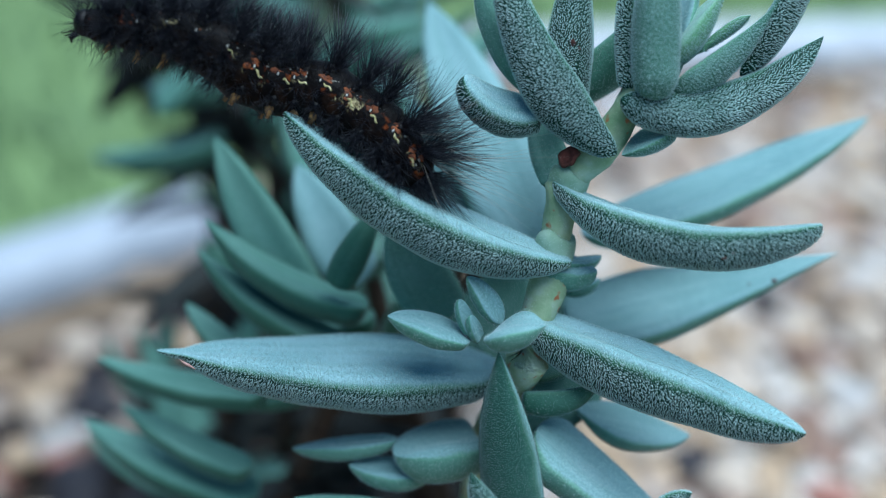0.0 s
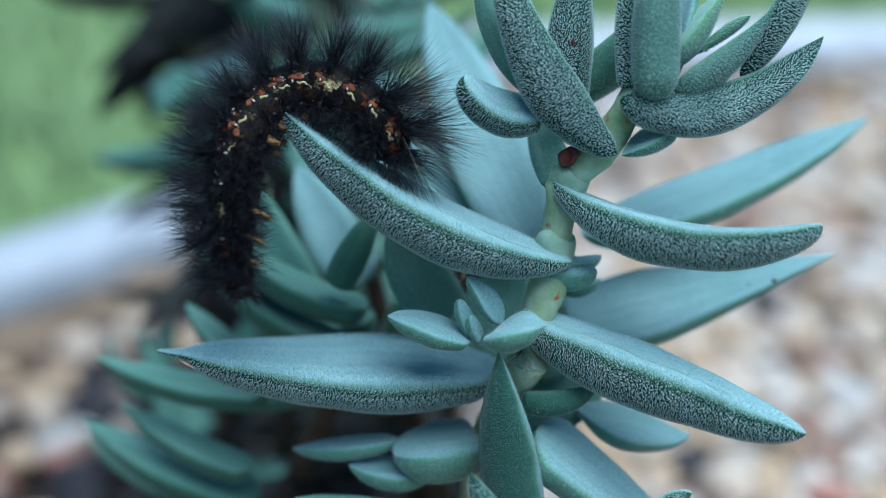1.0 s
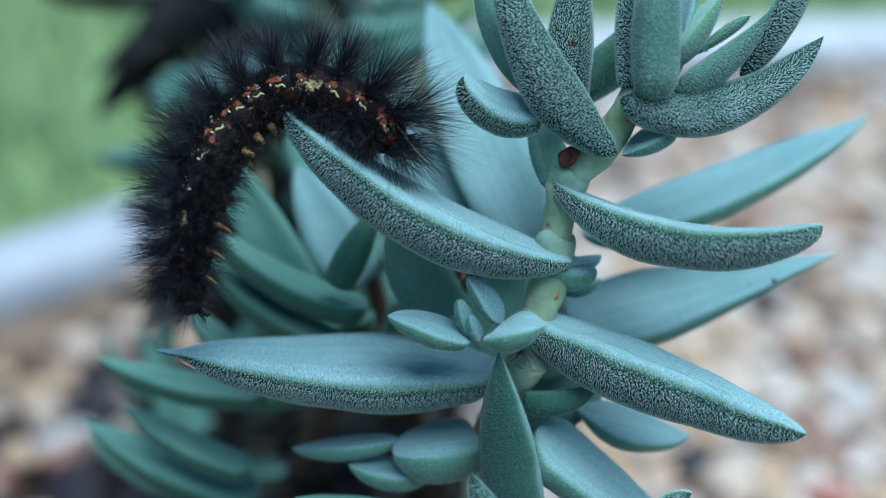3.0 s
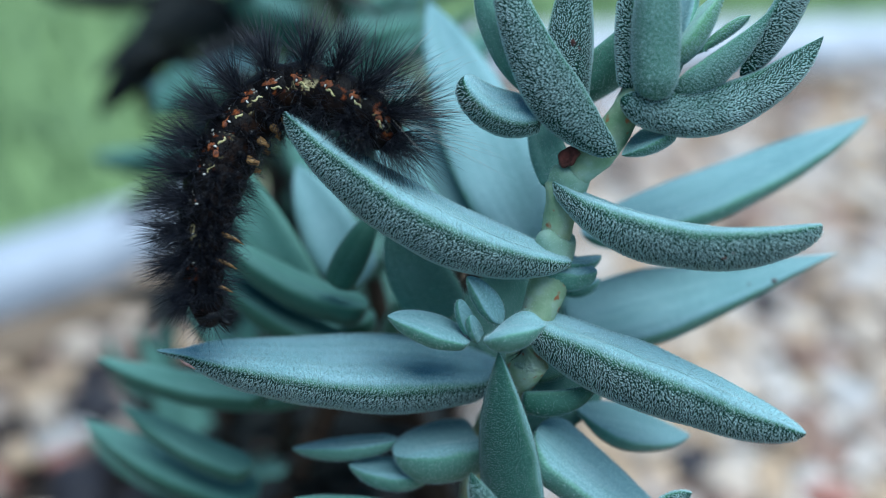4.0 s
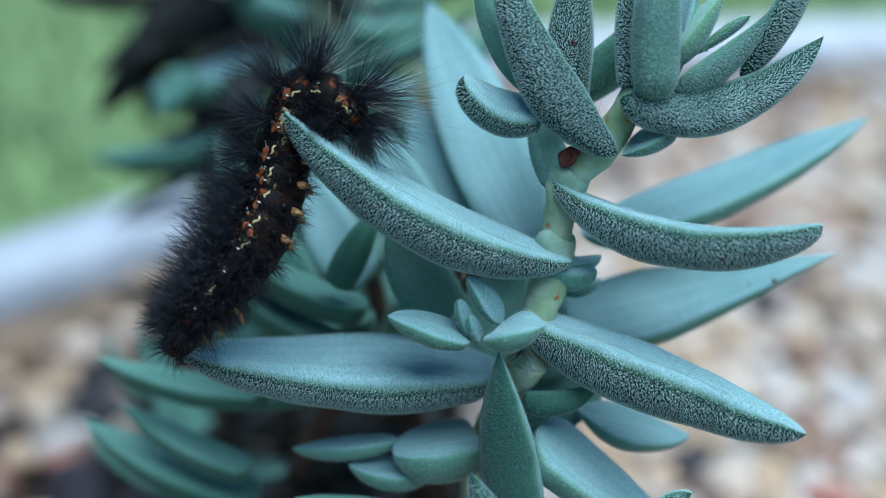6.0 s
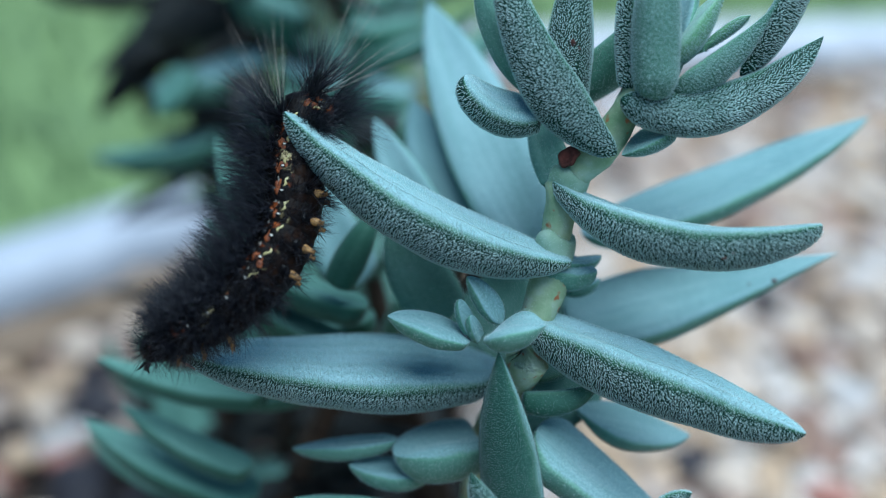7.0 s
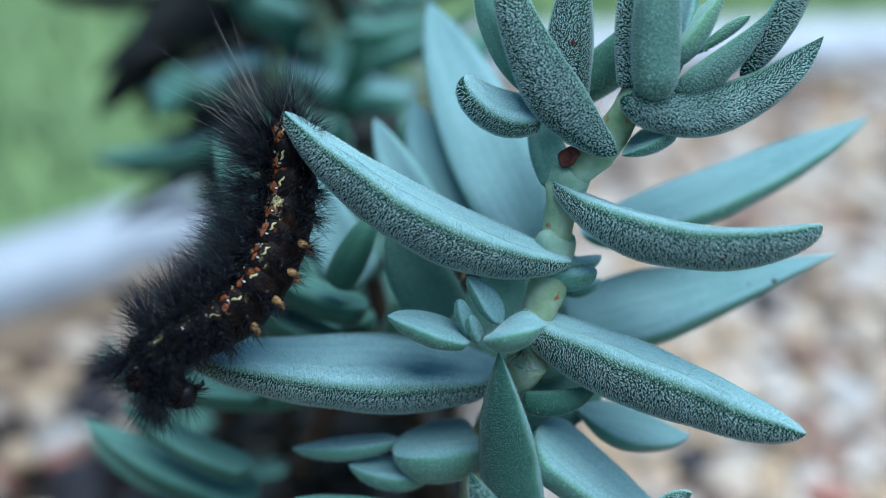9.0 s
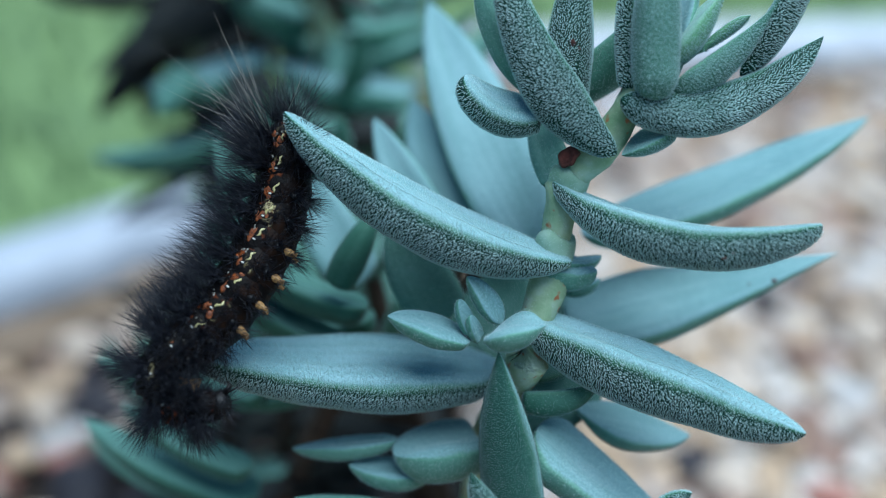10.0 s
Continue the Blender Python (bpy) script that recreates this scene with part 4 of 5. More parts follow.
def segment(i):
    """A ring of the body, x forward, z to the back, y to the side; metres."""
    r = random.Random(100 + i)
    u = i / (SEGMENTS - 1)
    last = i == SEGMENTS - 1
    R = 0.0039 * (0.54 + 0.46 * math.sin(min(u / 0.45, 1) * math.pi / 2)) * (1 - 0.25 * max(0, (u - 0.8) / 0.2))
    half = 0.0034

    def skin_at(x, q, side=1, lift=1.0):
        """A point of the skin at x, at an angle up from the side."""
        k = R * (1 - 0.24 * abs(x / half) ** 2.6) * lift
        if last and x < 0:
            k *= max(1 - (x / half) ** 2, 0.02) ** 0.5
        z = math.sin(q) * k
        return Vector((x, side * math.cos(q) * k * 0.93, z * (0.98 if z > 0 else 1.05)))

    rings = []
    for a in range(11):
        x = half * (1 - 2 * a / 10)
        row = [skin_at(x, 2 * math.pi * j / 24) for j in range(24)]
        rings.append([p + Vector((0, p.y, p.z)).normalized() * 0.00022 * noise.noise(p * 1300 + Vector((i * 3.1, 0, 0))) for p in row])
    bm = bmesh.new()
    ring_skin(bm, rings)
    seg = part("segment", bm, REAR_FLANK if u > 0.8 else FLANK if u > 0.38 else FRONT_FLANK, caterpillar)
    # tufts of hair on rows of warts along each side
    verts, faces, pale_v, pale_f = [], [], [], []
    tail = u > 0.85
    front = u < 0.2
    for side in (1, -1):
        thick = 1.3 if front else 1.0
        long = 0.76 + 0.24 * min(u / 0.6, 1.0)
        for angle, count, lo, hi, spread in ((86, 46, 0.0058 * long, 0.0090 * long, 0.36), (60, 58, 0.0056 * long, 0.0090 * long, 0.38), (38, 34 * thick, 0.0036, 0.0060, 0.50),
                                             (-8, (14 + 20 * (u < 0.38)) * thick, 0.0022, 0.0040, 0.5), (-34, 34 * thick, 0.0022, 0.0040, 0.55),
                                             (-62, 26 * thick, 0.0018, 0.0032, 0.5)):
            count = int(count)
            q = radians(angle)
            out = Vector((0, side * math.cos(q), math.sin(q)))
            at = skin_at(r.uniform(-0.0003, 0.0003), q, side, 0.98)
            if u > 0.6 and angle < -20:
                count, lo, hi = int(count * 1.5), lo * 1.35, hi * 1.35
            if i <= 4 and -20 < angle < 50:
                count, lo, hi = count + 24, 0.0030, 0.0055
            for _ in range(count * (2 if tail and -40 < angle < 50 else 1)):
                way = out + Vector((r.gauss(0, spread), r.gauss(0, spread), r.gauss(0, spread)))
                if tail:
                    way += Vector((-0.9 * r.random(), 0, 0))
                if front:
                    way += Vector(((0.9 if i == 0 else 0.3) * r.random(), 0, 0))
                if tail:
                    way += Vector((0, side * 0.4 * r.random(), 0))
                if way.dot(out) < 0.25:
                    continue
                ln = r.uniform(lo, hi) * (1.25 if tail else 1.0) * (0.9 if u < 0.06 else 1.0)
                root = at + Vector((r.gauss(0, 0.00038), r.gauss(0, 0.0002), r.gauss(0, 0.00025)))
                bristle_mesh(verts, faces, root, way, ln, 0.000041, r)
    for _ in range(130 if front else 80):
        q = r.choice((r.uniform(-1.4, -0.2), r.uniform(0.35, 1.5)))
        side = r.choice((1, -1))
        x = r.uniform(-half, half) * 0.9
        root = skin_at(x, q, side)
        way = Vector((r.gauss(0.1 if front else 0, 0.4), side * math.cos(q) + r.gauss(0, 0.35), math.sin(q) + r.gauss(0, 0.35)))
        bristle_mesh(verts, faces, root, way, r.uniform(0.0020, 0.0040 if front else 0.0034), 0.000026, r)
    if i <= 4:
        for _ in range(220 if i <= 3 else 110):
            q = r.uniform(-1.1, 1.55)
            side = r.choice((1, -1))
            root = skin_at(r.uniform(-half, half) * 0.8, q, side)
            way = Vector((r.gauss(0.25, 0.4), side * math.cos(q) + r.gauss(0, 0.3), math.sin(q) + r.gauss(0, 0.3)))
            bristle_mesh(verts, faces, root, way, r.uniform(0.0030, 0.0060), 0.000034, r)
    if last:
        for _ in range(420):
            way = Vector((-1.0, r.gauss(0, 0.6), r.gauss(0.15, 0.7)))
            root = skin_at(-half * 0.75, r.uniform(-1.2, 1.5), r.choice((1, -1)))
            bristle_mesh(verts, faces, root, way, r.uniform(0.005, 0.0105), 0.000026, r)
    if tail:
        for _ in range(16):
            way = Vector((-0.9 + r.gauss(0, 0.3), r.gauss(0, 0.4), 0.75 + r.gauss(0, 0.4)))
            bristle_mesh(pale_v, pale_f, Vector((-0.001, 0, R * 0.7)), way, r.uniform(0.012, 0.020), 0.000030, r)
        from_lists("long_hair", pale_v, pale_f, PALE_HAIR, seg, "long pale trailing hairs", "stuff")
    from_lists("bristle", verts, faces, HAIR, seg, "tufts of stiff black hair", "stuff")
    # warts, orange spots and the broken cream line on both sides
    for side in (1, -1):
        for angle, x0, size in ((84, 0, 0.00055), (56, 0, 0.0006), (33, 0.0002, 0.0005), (-34, 0, 0.0006), (-62, 0, 0.0005)):
            blob(seg, "wart", skin_at(x0, radians(angle), side, 0.95), (size, size * 0.9, size), SKIN, (i * 2.3, angle, side))
        bold = 1.0 if u > 0.38 else 0.55
        # rust patch with a pale breathing hole in a black ring, a wavy cream dash behind it, grey-white flecks at the joint
        for n in range(5 if u > 0.38 else 2):
            s = bold * r.uniform(0.00026, 0.00052)
            p = skin_at(r.gauss(0.0003, 0.0004), radians(17 + r.gauss(0, 7)), side, 0.965)
            blob(seg, "orange_spot", p, (s * 1.25, s * 0.28, s), ORANGE, (i * 1.7, n * 3.1, side))
        if 0 < i < SEGMENTS - 1:
            blob(seg, "spiracle_ring", skin_at(0.0004, radians(13), side, 0.99), (0.00027, 0.00012, 0.00036), SKIN, (i * 0.7, 2.1, side))
            blob(seg, "spiracle", skin_at(0.0004, radians(13), side, 1.02), (0.00012, 0.00008, 0.00022), SPIRACLE, (i * 0.7, 5.1, side))
        if u > 0.3:
            start, tilt, wave = r.uniform(-0.0015, -0.0011), r.uniform(4, 10), r.uniform(0, 6)
            line = [(start + 0.0014 * k / 7, 2 + tilt * (k / 7) + 2.5 * math.sin(wave + k * 1.1)) for k in range(8)]
            bm = bmesh.new()
            tube(bm, [skin_at(x, radians(q), side, 0.985) for x, q in line], [0.00012 * bold * w for w in (0.3, 1.0, 1.5, 1.1, 1.3, 1.7, 1.1, 0.3)], 7)
            part("cream_dash", bm, CREAM, seg)
        for n in range(6 if u > 0.2 else 3):
            s = r.uniform(0.00008, 0.00017) * (0.6 + 0.4 * bold)
            p = skin_at(-0.0011 + r.gauss(0, 0.00028), radians(21 + r.gauss(0, 6)), side, 0.98)
            blob(seg, "pale_fleck", p, (s * r.uniform(0.8, 1.8), s * 0.4, s), FLECK, (i * 1.3, n * 2.1, side))
    # legs
    if i in (0, 1, 2):
        for side in (1, -1):
            bm = bmesh.new()
            y = side * R * 0.45
            tube(bm, [(0, y, -R * 0.75), (0.0002, y, -R * 1.08), (0.0005, y * 0.95, -R * 1.36), (0.0009, y * 0.8, -R * 1.6)],
                 [0.00042, 0.0003, 0.00018, 0.00004], 8)
            part("leg", bm, AMBER, seg, "pointed amber leg")
    if i in (5, 6, 7, 8, 12):
        for side in (1, -1):
            bm = bmesh.new()
            y = side * R * 0.46
            tube(bm, [(0, y, -R * 0.7), (0, y, -R * 0.98), (0, y * 1.05, -R * 1.12), (0, y * 1.1, -R * 1.18)],
                 [0.0007, 0.00048, 0.00030, 0.00034], 10)
            part("proleg", bm, AMBER, seg, "stubby amber clasping leg")
    return seg


def head_part():
    bm = bmesh.new()
    bmesh.ops.create_uvsphere(bm, u_segments=20, v_segments=14, radius=1.0)
    for v in bm.verts:
        x, y, z = v.co
        cleft = 1 - 0.10 * math.exp(-(y / 0.15) ** 2) * max(0, z)
        v.co = Vector((x * 0.0013, y * 0.0016, z * 0.0017)) * cleft
    h = part("head", bm, SKIN, caterpillar, "glossy black head")
    for side in (1, -1):
        bm = bmesh.new()
        tube(bm, [(0.0010, side * 0.0008, -0.0012), (0.0018, side * 0.0009, -0.0016), (0.0024, side * 0.0009, -0.0018)],
             [0.00016, 0.0001, 0.00004], 6)
        part("antenna", bm, SKIN, h)
        bm = bmesh.new()
        tube(bm, [(0.0008, side * 0.0004, -0.0014), (0.0014, side * 0.0003, -0.0021), (0.0012, 0, -0.0026)],
             [0.0004, 0.00025, 0.0001], 8)
        part("jaw", bm, SKIN, h)
    verts, faces = [], []
    r = random.Random(77)
    for _ in range(330):
        way = Vector((r.uniform(-0.7, 1), r.gauss(0, 0.8), r.gauss(0.2, 0.8)))
        bristle_mesh(verts, faces, Vector((0, 0, 0)), way, r.uniform(0.003, 0.0055), 0.000024, r)
    from_lists("bristle", verts, faces, HAIR, h, "", "stuff")
    return h


head = head_part()
segments = [segment(i) for i in range(SEGMENTS)]
rows_of = [[] for _ in range(SEGMENTS + 1)]


def bend(t, *spine):
    """The body's line at t seconds, from head to tail, in millimetres from its perch: across, away and up."""
    pts = glide([Vector(p) / 1000 for p in spine], 2 * SEGMENTS + 1)
    for i in range(SEGMENTS + 1):
        c = pts[2 * i] if i else pts[0]
        fwd = (pts[max(2 * i - 1, 0)] - pts[min(2 * i + 1, len(pts) - 1)]).normalized()
        side = Vector((0, -1, 0))
        back = fwd.cross(side).normalized()
        side = back.cross(fwd)
        m = Matrix((fwd, side, back)).transposed().to_4x4()
        m.translation = c
        rows_of[i].append((t, m))


def motions():
    bend(0.0, (-25.2, -3, 7.9), (-19.8, -2.3, 7.3), (-13.9, -1.7, 6.8), (-8.6, -1, 4.5), (-5, 0.8, 1.9), (-0.5, 2.5, 0.7), (3.7, 2.1, 0), (7.5, 1.7, -2.4), (11, 1.3, -4.8), (13.9, 0.9, -8.2), (15.4, 0.8, -10.5))
    bend(0.1, (-23.6, -3, 7.8), (-19.2, -2.3, 7.5), (-13.2, -1.7, 6.1), (-7.9, -1, 3.8), (-3.9, 0.8, 1), (0.3, 2.5, 0.3), (4.4, 2.1, -0.7), (7.9, 1.7, -3.1), (11.3, 1.3, -5.5), (14.2, 0.9, -8.9), (15.7, 0.8, -11.2))
    bend(0.2, (-19.2, -3, 8.4), (-15.8, -2.3, 7.3), (-11.2, -1.7, 5.4), (-6.5, -1, 2.4), (-2.7, 0.8, 1.4), (0.8, 2.5, 0.8), (4.5, 2.1, -0.9), (7.8, 1.7, -3.5), (11.3, 1.3, -5.9), (14.3, 0.9, -9.2), (15.7, 0.8, -11.6))
    bend(0.3, (-16.5, -3, 0.8), (-14.8, -2.3, 3.2), (-10.9, -1.5, 4.3), (-6.5, -0.4, 3.6), (-1.8, 1.5, 2), (3, 2.1, 0.4), (7.5, 1.7, -2.4), (11, 1.3, -5.2), (13.9, 0.9, -8.9), (15.2, 0.8, -11.1))
    bend(0.4, (-13.8, -3, -8.3), (-14.3, -2.3, -4.5), (-12.8, -1.7, -1), (-10.1, -1, 1), (-6.5, 0.8, 1.5), (-1.1, 2.5, 1), (3.3, 2.1, -0.3), (7.5, 1.7, -2.7), (11.3, 1.3, -6.2), (13.9, 0.9, -9.2), (15.2, 0.8, -11.3))
    bend(0.5, (-11.4, -3, -16.8), (-12.2, -2.3, -12.7), (-11.7, -1.7, -8.7), (-9.8, -1, -4.4), (-7.1, 0.8, -1.2), (-3, 2.5, 0.5), (1.4, 2.1, 0.7), (5.8, 1.7, -0.7), (9.6, 1.3, -3.4), (12.8, 0.9, -6.8), (14.9, 0.8, -10.2))
    bend(0.6, (-9, -3, -19.7), (-9.4, -2.3, -16.2), (-9, -1.7, -12.1), (-8.1, -1, -8.1), (-6.2, 0.8, -3.9), (-3.2, 2.5, -1), (1.2, 2.1, 0.2), (5.1, 1.7, -0.7), (8.8, 1.3, -3.4), (12.1, 0.9, -6.8), (14.4, 0.8, -9.9))
    bend(0.8, (-10.5, -3, -22), (-10.6, -2.4, -18.3), (-10.1, -1.8, -14.2), (-9.1, -1.2, -9.8), (-7.2, 0.1, -5.2), (-4.8, 1.7, -2.1), (-1.2, 2.5, -0.4), (2.5, 2.1, 0.1), (6.2, 1.7, -0.9), (9.6, 1.3, -3.4), (12.5, 0.9, -6.1), (14.2, 0.8, -8.8))
    bend(1.0, (-6.2, -3, -24.8), (-7.3, -2.4, -20.3), (-7.4, -1.8, -15.5), (-7.2, -1.2, -10), (-5.7, 0.1, -4.9), (-3.3, 1.7, -1.6), (-0.1, 2.5, 0), (2.8, 2.1, 0.3), (6.2, 1.7, -0.7), (9.2, 1.3, -2.7), (11.4, 0.9, -5.3), (12.2, 0.8, -7.3))
    bend(1.2, (-3.7, -3, -23.8), (-4.9, -2.4, -20.3), (-5.7, -1.8, -16.1), (-6, -1.2, -11.3), (-5.5, 0.1, -6.5), (-3.9, 1.7, -2.3), (-1.1, 2.5, 0.2), (2.5, 2.1, 0.8), (5.8, 1.7, 0), (8.5, 1.3, -2), (10.7, 0.9, -4.2), (11.9, 0.8, -6.6))
    bend(1.3, (-5.9, -3, -25.5), (-6.9, -2.4, -21.3), (-7.1, -1.8, -16.9), (-6.7, -1.2, -12.1), (-5.5, 0.1, -6.9), (-3.5, 1.7, -2.4), (-0.3, 2.5, 0.4), (2.8, 2.1, 0.8), (6.1, 1.7, -0.3), (8.8, 1.3, -2.3), (11, 0.9, -4.6), (12.2, 0.8, -6.6))
    bend(1.4, (-10.3, -3, -25.2), (-9.6, -2.4, -21.8), (-8.5, -1.8, -17.4), (-7.4, -1.2, -12.6), (-5.8, 0.1, -7.4), (-3.6, 1.7, -2.7), (-0.3, 2.5, 0), (2.9, 2.1, 0.8), (6.2, 1.7, -0.3), (8.9, 1.3, -2.1), (11, 0.9, -4.4), (12.4, 0.8, -6.6))
    bend(1.5, (-20.2, -3, -19.7), (-17.3, -2.4, -17.1), (-14.2, -1.8, -13.9), (-11.5, -1.2, -10.2), (-9, 0.1, -6.4), (-6.1, 1.7, -3.2), (-2.5, 2.5, -0.7), (1.2, 2.1, 0.3), (4.8, 1.7, -0.3), (7.8, 1.3, -2), (10.6, 0.9, -4.3), (12.2, 0.8, -6.8))
    bend(1.6, (-25.6, -3, -13.6), (-22.1, -2.4, -12.4), (-18.3, -1.8, -10.9), (-14.6, -1.2, -9.7), (-11.2, 0.1, -7.8), (-7.9, 1.7, -5), (-4.6, 2.5, -2.1), (-0.8, 2.1, -0.4), (2.8, 1.7, 0), (6.1, 1.3, -1.1), (9.7, 0.9, -3.2), (12.1, 0.8, -6.6))
    bend(1.7, (-27.1, -3, -5.5), (-23.2, -2.4, -5.3), (-19.3, -1.8, -5.6), (-15.2, -1.2, -5.9), (-11.1, 0.1, -5.6), (-7.7, 1.7, -4.1), (-4.2, 2.5, -2.1), (-0.8, 2.1, -0.4), (2.5, 1.7, 0.2), (5.8, 1.3, -0.7), (9.3, 0.9, -2.9), (12.1, 0.8, -6.4))
    bend(1.8, (-27.8, -3, -0.9), (-24, -2.4, -2), (-20.1, -1.8, -3.3), (-15.7, -1.2, -4.5), (-11.3, 0.1, -4.9), (-7.4, 1.7, -4), (-3.9, 2.5, -2.1), (-0.4, 2.1, -0.4), (2.9, 1.7, 0.2), (6.2, 1.3, -0.7), (9.3, 0.9, -2.5), (12.1, 0.8, -6.3))
    bend(2.0, (-31.9, -3, -1.6), (-27.8, -2.4, -2.4), (-23.5, -1.8, -3), (-19.1, -1.2, -3.1), (-14.8, 0.1, -3.5), (-10.8, 1.7, -3.6), (-6.8, 2.5, -2.5), (-2.9, 2.1, -0.8), (0.8, 1.7, 0.3), (4.5, 1.3, -0.2), (7.9, 0.9, -1.6), (11.5, 0.8, -5.9))
    bend(2.2, (-29.4, -3, -10.4), (-26.9, -2.4, -8.2), (-23.2, -1.8, -6.4), (-19.2, -1.2, -5.2), (-15.4, 0.1, -4.4), (-11.5, 1.7, -3.8), (-7.6, 2.5, -2.9), (-3.6, 2.1, -1.2), (0.2, 1.7, 0.2), (3.8, 1.3, 0), (7.9, 0.9, -1.8), (11.7, 0.8, -5.9))
    bend(2.3, (-25.3, -3, -14), (-23.3, -2.4, -11.2), (-20.5, -1.8, -8.5), (-17.3, -1.2, -6.3), (-13.9, 0.1, -4.7), (-10.3, 1.7, -3.7), (-6.5, 2.5, -2.5), (-2.9, 2.1, -1.2), (0.5, 1.7, 0), (4.1, 1.3, -0.5), (7.9, 0.9, -2.2), (11.7, 0.8, -6))
    bend(2.4, (-22.1, -3, -12.2), (-20.5, -2.4, -9.1), (-17.8, -1.8, -6.3), (-14.6, -1.2, -4.5), (-11.5, 0.1, -3.3), (-8.3, 1.7, -2.8), (-5.1, 2.5, -2), (-1.9, 2.1, -0.7), (1.2, 1.7, 0.1), (4.4, 1.3, -0.3), (7.9, 0.9, -2), (11.7, 0.8, -5.7))
    bend(2.5, (-15.6, -3, -16.2), (-15.3, -2.4, -12.1), (-14.1, -1.8, -7.8), (-11.9, -1.2, -4.1), (-9, 0.1, -2.4), (-5.7, 1.7, -1.9), (-2.3, 2.5, -0.7), (0.8, 2.1, 0), (3.7, 1.7, -0.7), (6.8, 1.3, -2.1), (9.3, 0.9, -3.6), (11.6, 0.8, -5.6))
    bend(2.6, (-10.8, -3, -21.2), (-11.5, -2.4, -17.6), (-11.5, -1.8, -13.5), (-10.9, -1.2, -9.1), (-9.3, 0.1, -5), (-6.6, 1.7, -2.2), (-3, 2.5, -0.7), (0.8, 2.1, 0.1), (4.1, 1.7, -0.6), (7.2, 1.3, -2.1), (9.9, 0.9, -3.8), (11.9, 0.8, -5.9))
    bend(2.7, (-12.4, -3, -26.2), (-12.5, -2.4, -22.1), (-12.2, -1.8, -17.7), (-11.4, -1.2, -12.9), (-10.1, 0.1, -8.4), (-7.8, 1.7, -4.2), (-4.2, 2.5, -1.4), (-0.2, 2.1, 0.1), (3.8, 1.7, -0.4), (7.2, 1.3, -1.8), (10, 0.9, -3.7), (12.1, 0.8, -6.1))
    bend(3.8, (-11, -3, -27.1), (-12, -2.4, -22.7), (-12, -1.8, -17.6), (-11.2, -1.2, -12.5), (-9.6, 0.1, -7.7), (-7.1, 1.7, -3.7), (-3.9, 2.5, -1), (-0.2, 2.1, 0.2), (3.4, 1.7, -0.4), (6.8, 1.3, -1.7), (9.7, 0.9, -3.5), (11.7, 0.8, -5.9))
    bend(4.0, (-10.2, -1, -28.2), (-11.2, -0.4, -23.8), (-11.3, 0.2, -19), (-10.7, 0.8, -13.8), (-9.1, 1.8, -8.6), (-7.1, 2.9, -4.4), (-4, 3.5, -1.2), (-0.3, 3.0, 0.2), (3.4, 2.5, -0.3), (6.4, 2.0, -1.5), (9.4, 1.5, -3.2), (11.5, 1.3, -5.7))
    bend(4.2, (-12.6, -1, -26.7), (-11.9, -0.4, -22.5), (-10.6, 0.2, -18.1), (-9.2, 0.8, -13.2), (-7.5, 1.8, -8.4), (-5.6, 2.9, -4), (-2.9, 3.5, -1.2), (0.4, 3.0, 0.2), (3.7, 2.5, -0.1), (6.8, 2.0, -1.3), (9.6, 1.5, -3), (11.5, 1.3, -5.7))
    bend(4.4, (-3.4, -1, -29.1), (-5.2, -0.4, -24.8), (-6.2, 0.2, -20.3), (-6.6, 0.8, -15.5), (-6.3, 1.8, -10.2), (-5.1, 2.9, -5.3), (-2.7, 3.5, -1.7), (0.6, 3.0, 0), (3.9, 2.5, -0.1), (6.8, 2.0, -1.1), (9.4, 1.5, -3), (11.1, 1.3, -5.5))
    bend(4.5, (0.5, -1, -28.2), (-1, -0.4, -23.7), (-2.9, 0.2, -19.4), (-5.1, 0.8, -14.6), (-5.4, 1.8, -9.8), (-4.7, 2.9, -5.3), (-2.4, 3.5, -1.5), (0.8, 3.0, -0.1), (4.2, 2.5, -0.1), (6.8, 2.0, -1), (9.2, 1.5, -3), (11, 1.3, -5.5))
    bend(4.6, (-2.7, -1, -30.5), (-3.1, -0.4, -25.9), (-3.9, 0.2, -21), (-4.7, 0.8, -15.7), (-4.8, 1.8, -10.5), (-4.1, 2.9, -5.6), (-2.1, 3.5, -1.9), (1.2, 3.0, -0.1), (4.5, 2.5, -0.1), (6.9, 2.0, -1.2), (9.1, 1.5, -3.3), (10.8, 1.3, -5.9))
    bend(4.7, (0.8, -1, -30.8), (-0.7, -0.4, -25.9), (-2.2, 0.2, -20.9), (-3.5, 0.8, -15.7), (-4.1, 1.8, -10.5), (-3.6, 2.9, -5.6), (-1.7, 3.5, -1.9), (1.4, 3.0, 0), (4.6, 2.5, -0.3), (6.9, 2.0, -1.4), (8.9, 1.5, -3.5), (10.4, 1.3, -6))
    bend(4.8, (-2, -1, -30.2), (-2.6, -0.4, -25.6), (-3.2, 0.2, -20.6), (-4, 0.8, -15.4), (-4.1, 1.8, -10.1), (-3.4, 2.9, -5.5), (-1.3, 3.5, -1.9), (1.7, 3.0, 0), (4.7, 2.5, -0.3), (6.9, 2.0, -1.4), (8.8, 1.5, -3.6), (10.2, 1.3, -6.2))
    bend(4.9, (-7.2, -1, -30.2), (-7, -0.4, -25.7), (-6.2, 0.2, -20.8), (-5.4, 0.8, -15.6), (-4.5, 1.8, -10.5), (-3.4, 2.9, -5.6), (-1.3, 3.5, -2), (1.7, 3.0, -0.1), (4.6, 2.5, -0.3), (6.9, 2.0, -1.4), (8.8, 1.5, -3.6), (10.2, 1.3, -6.2))
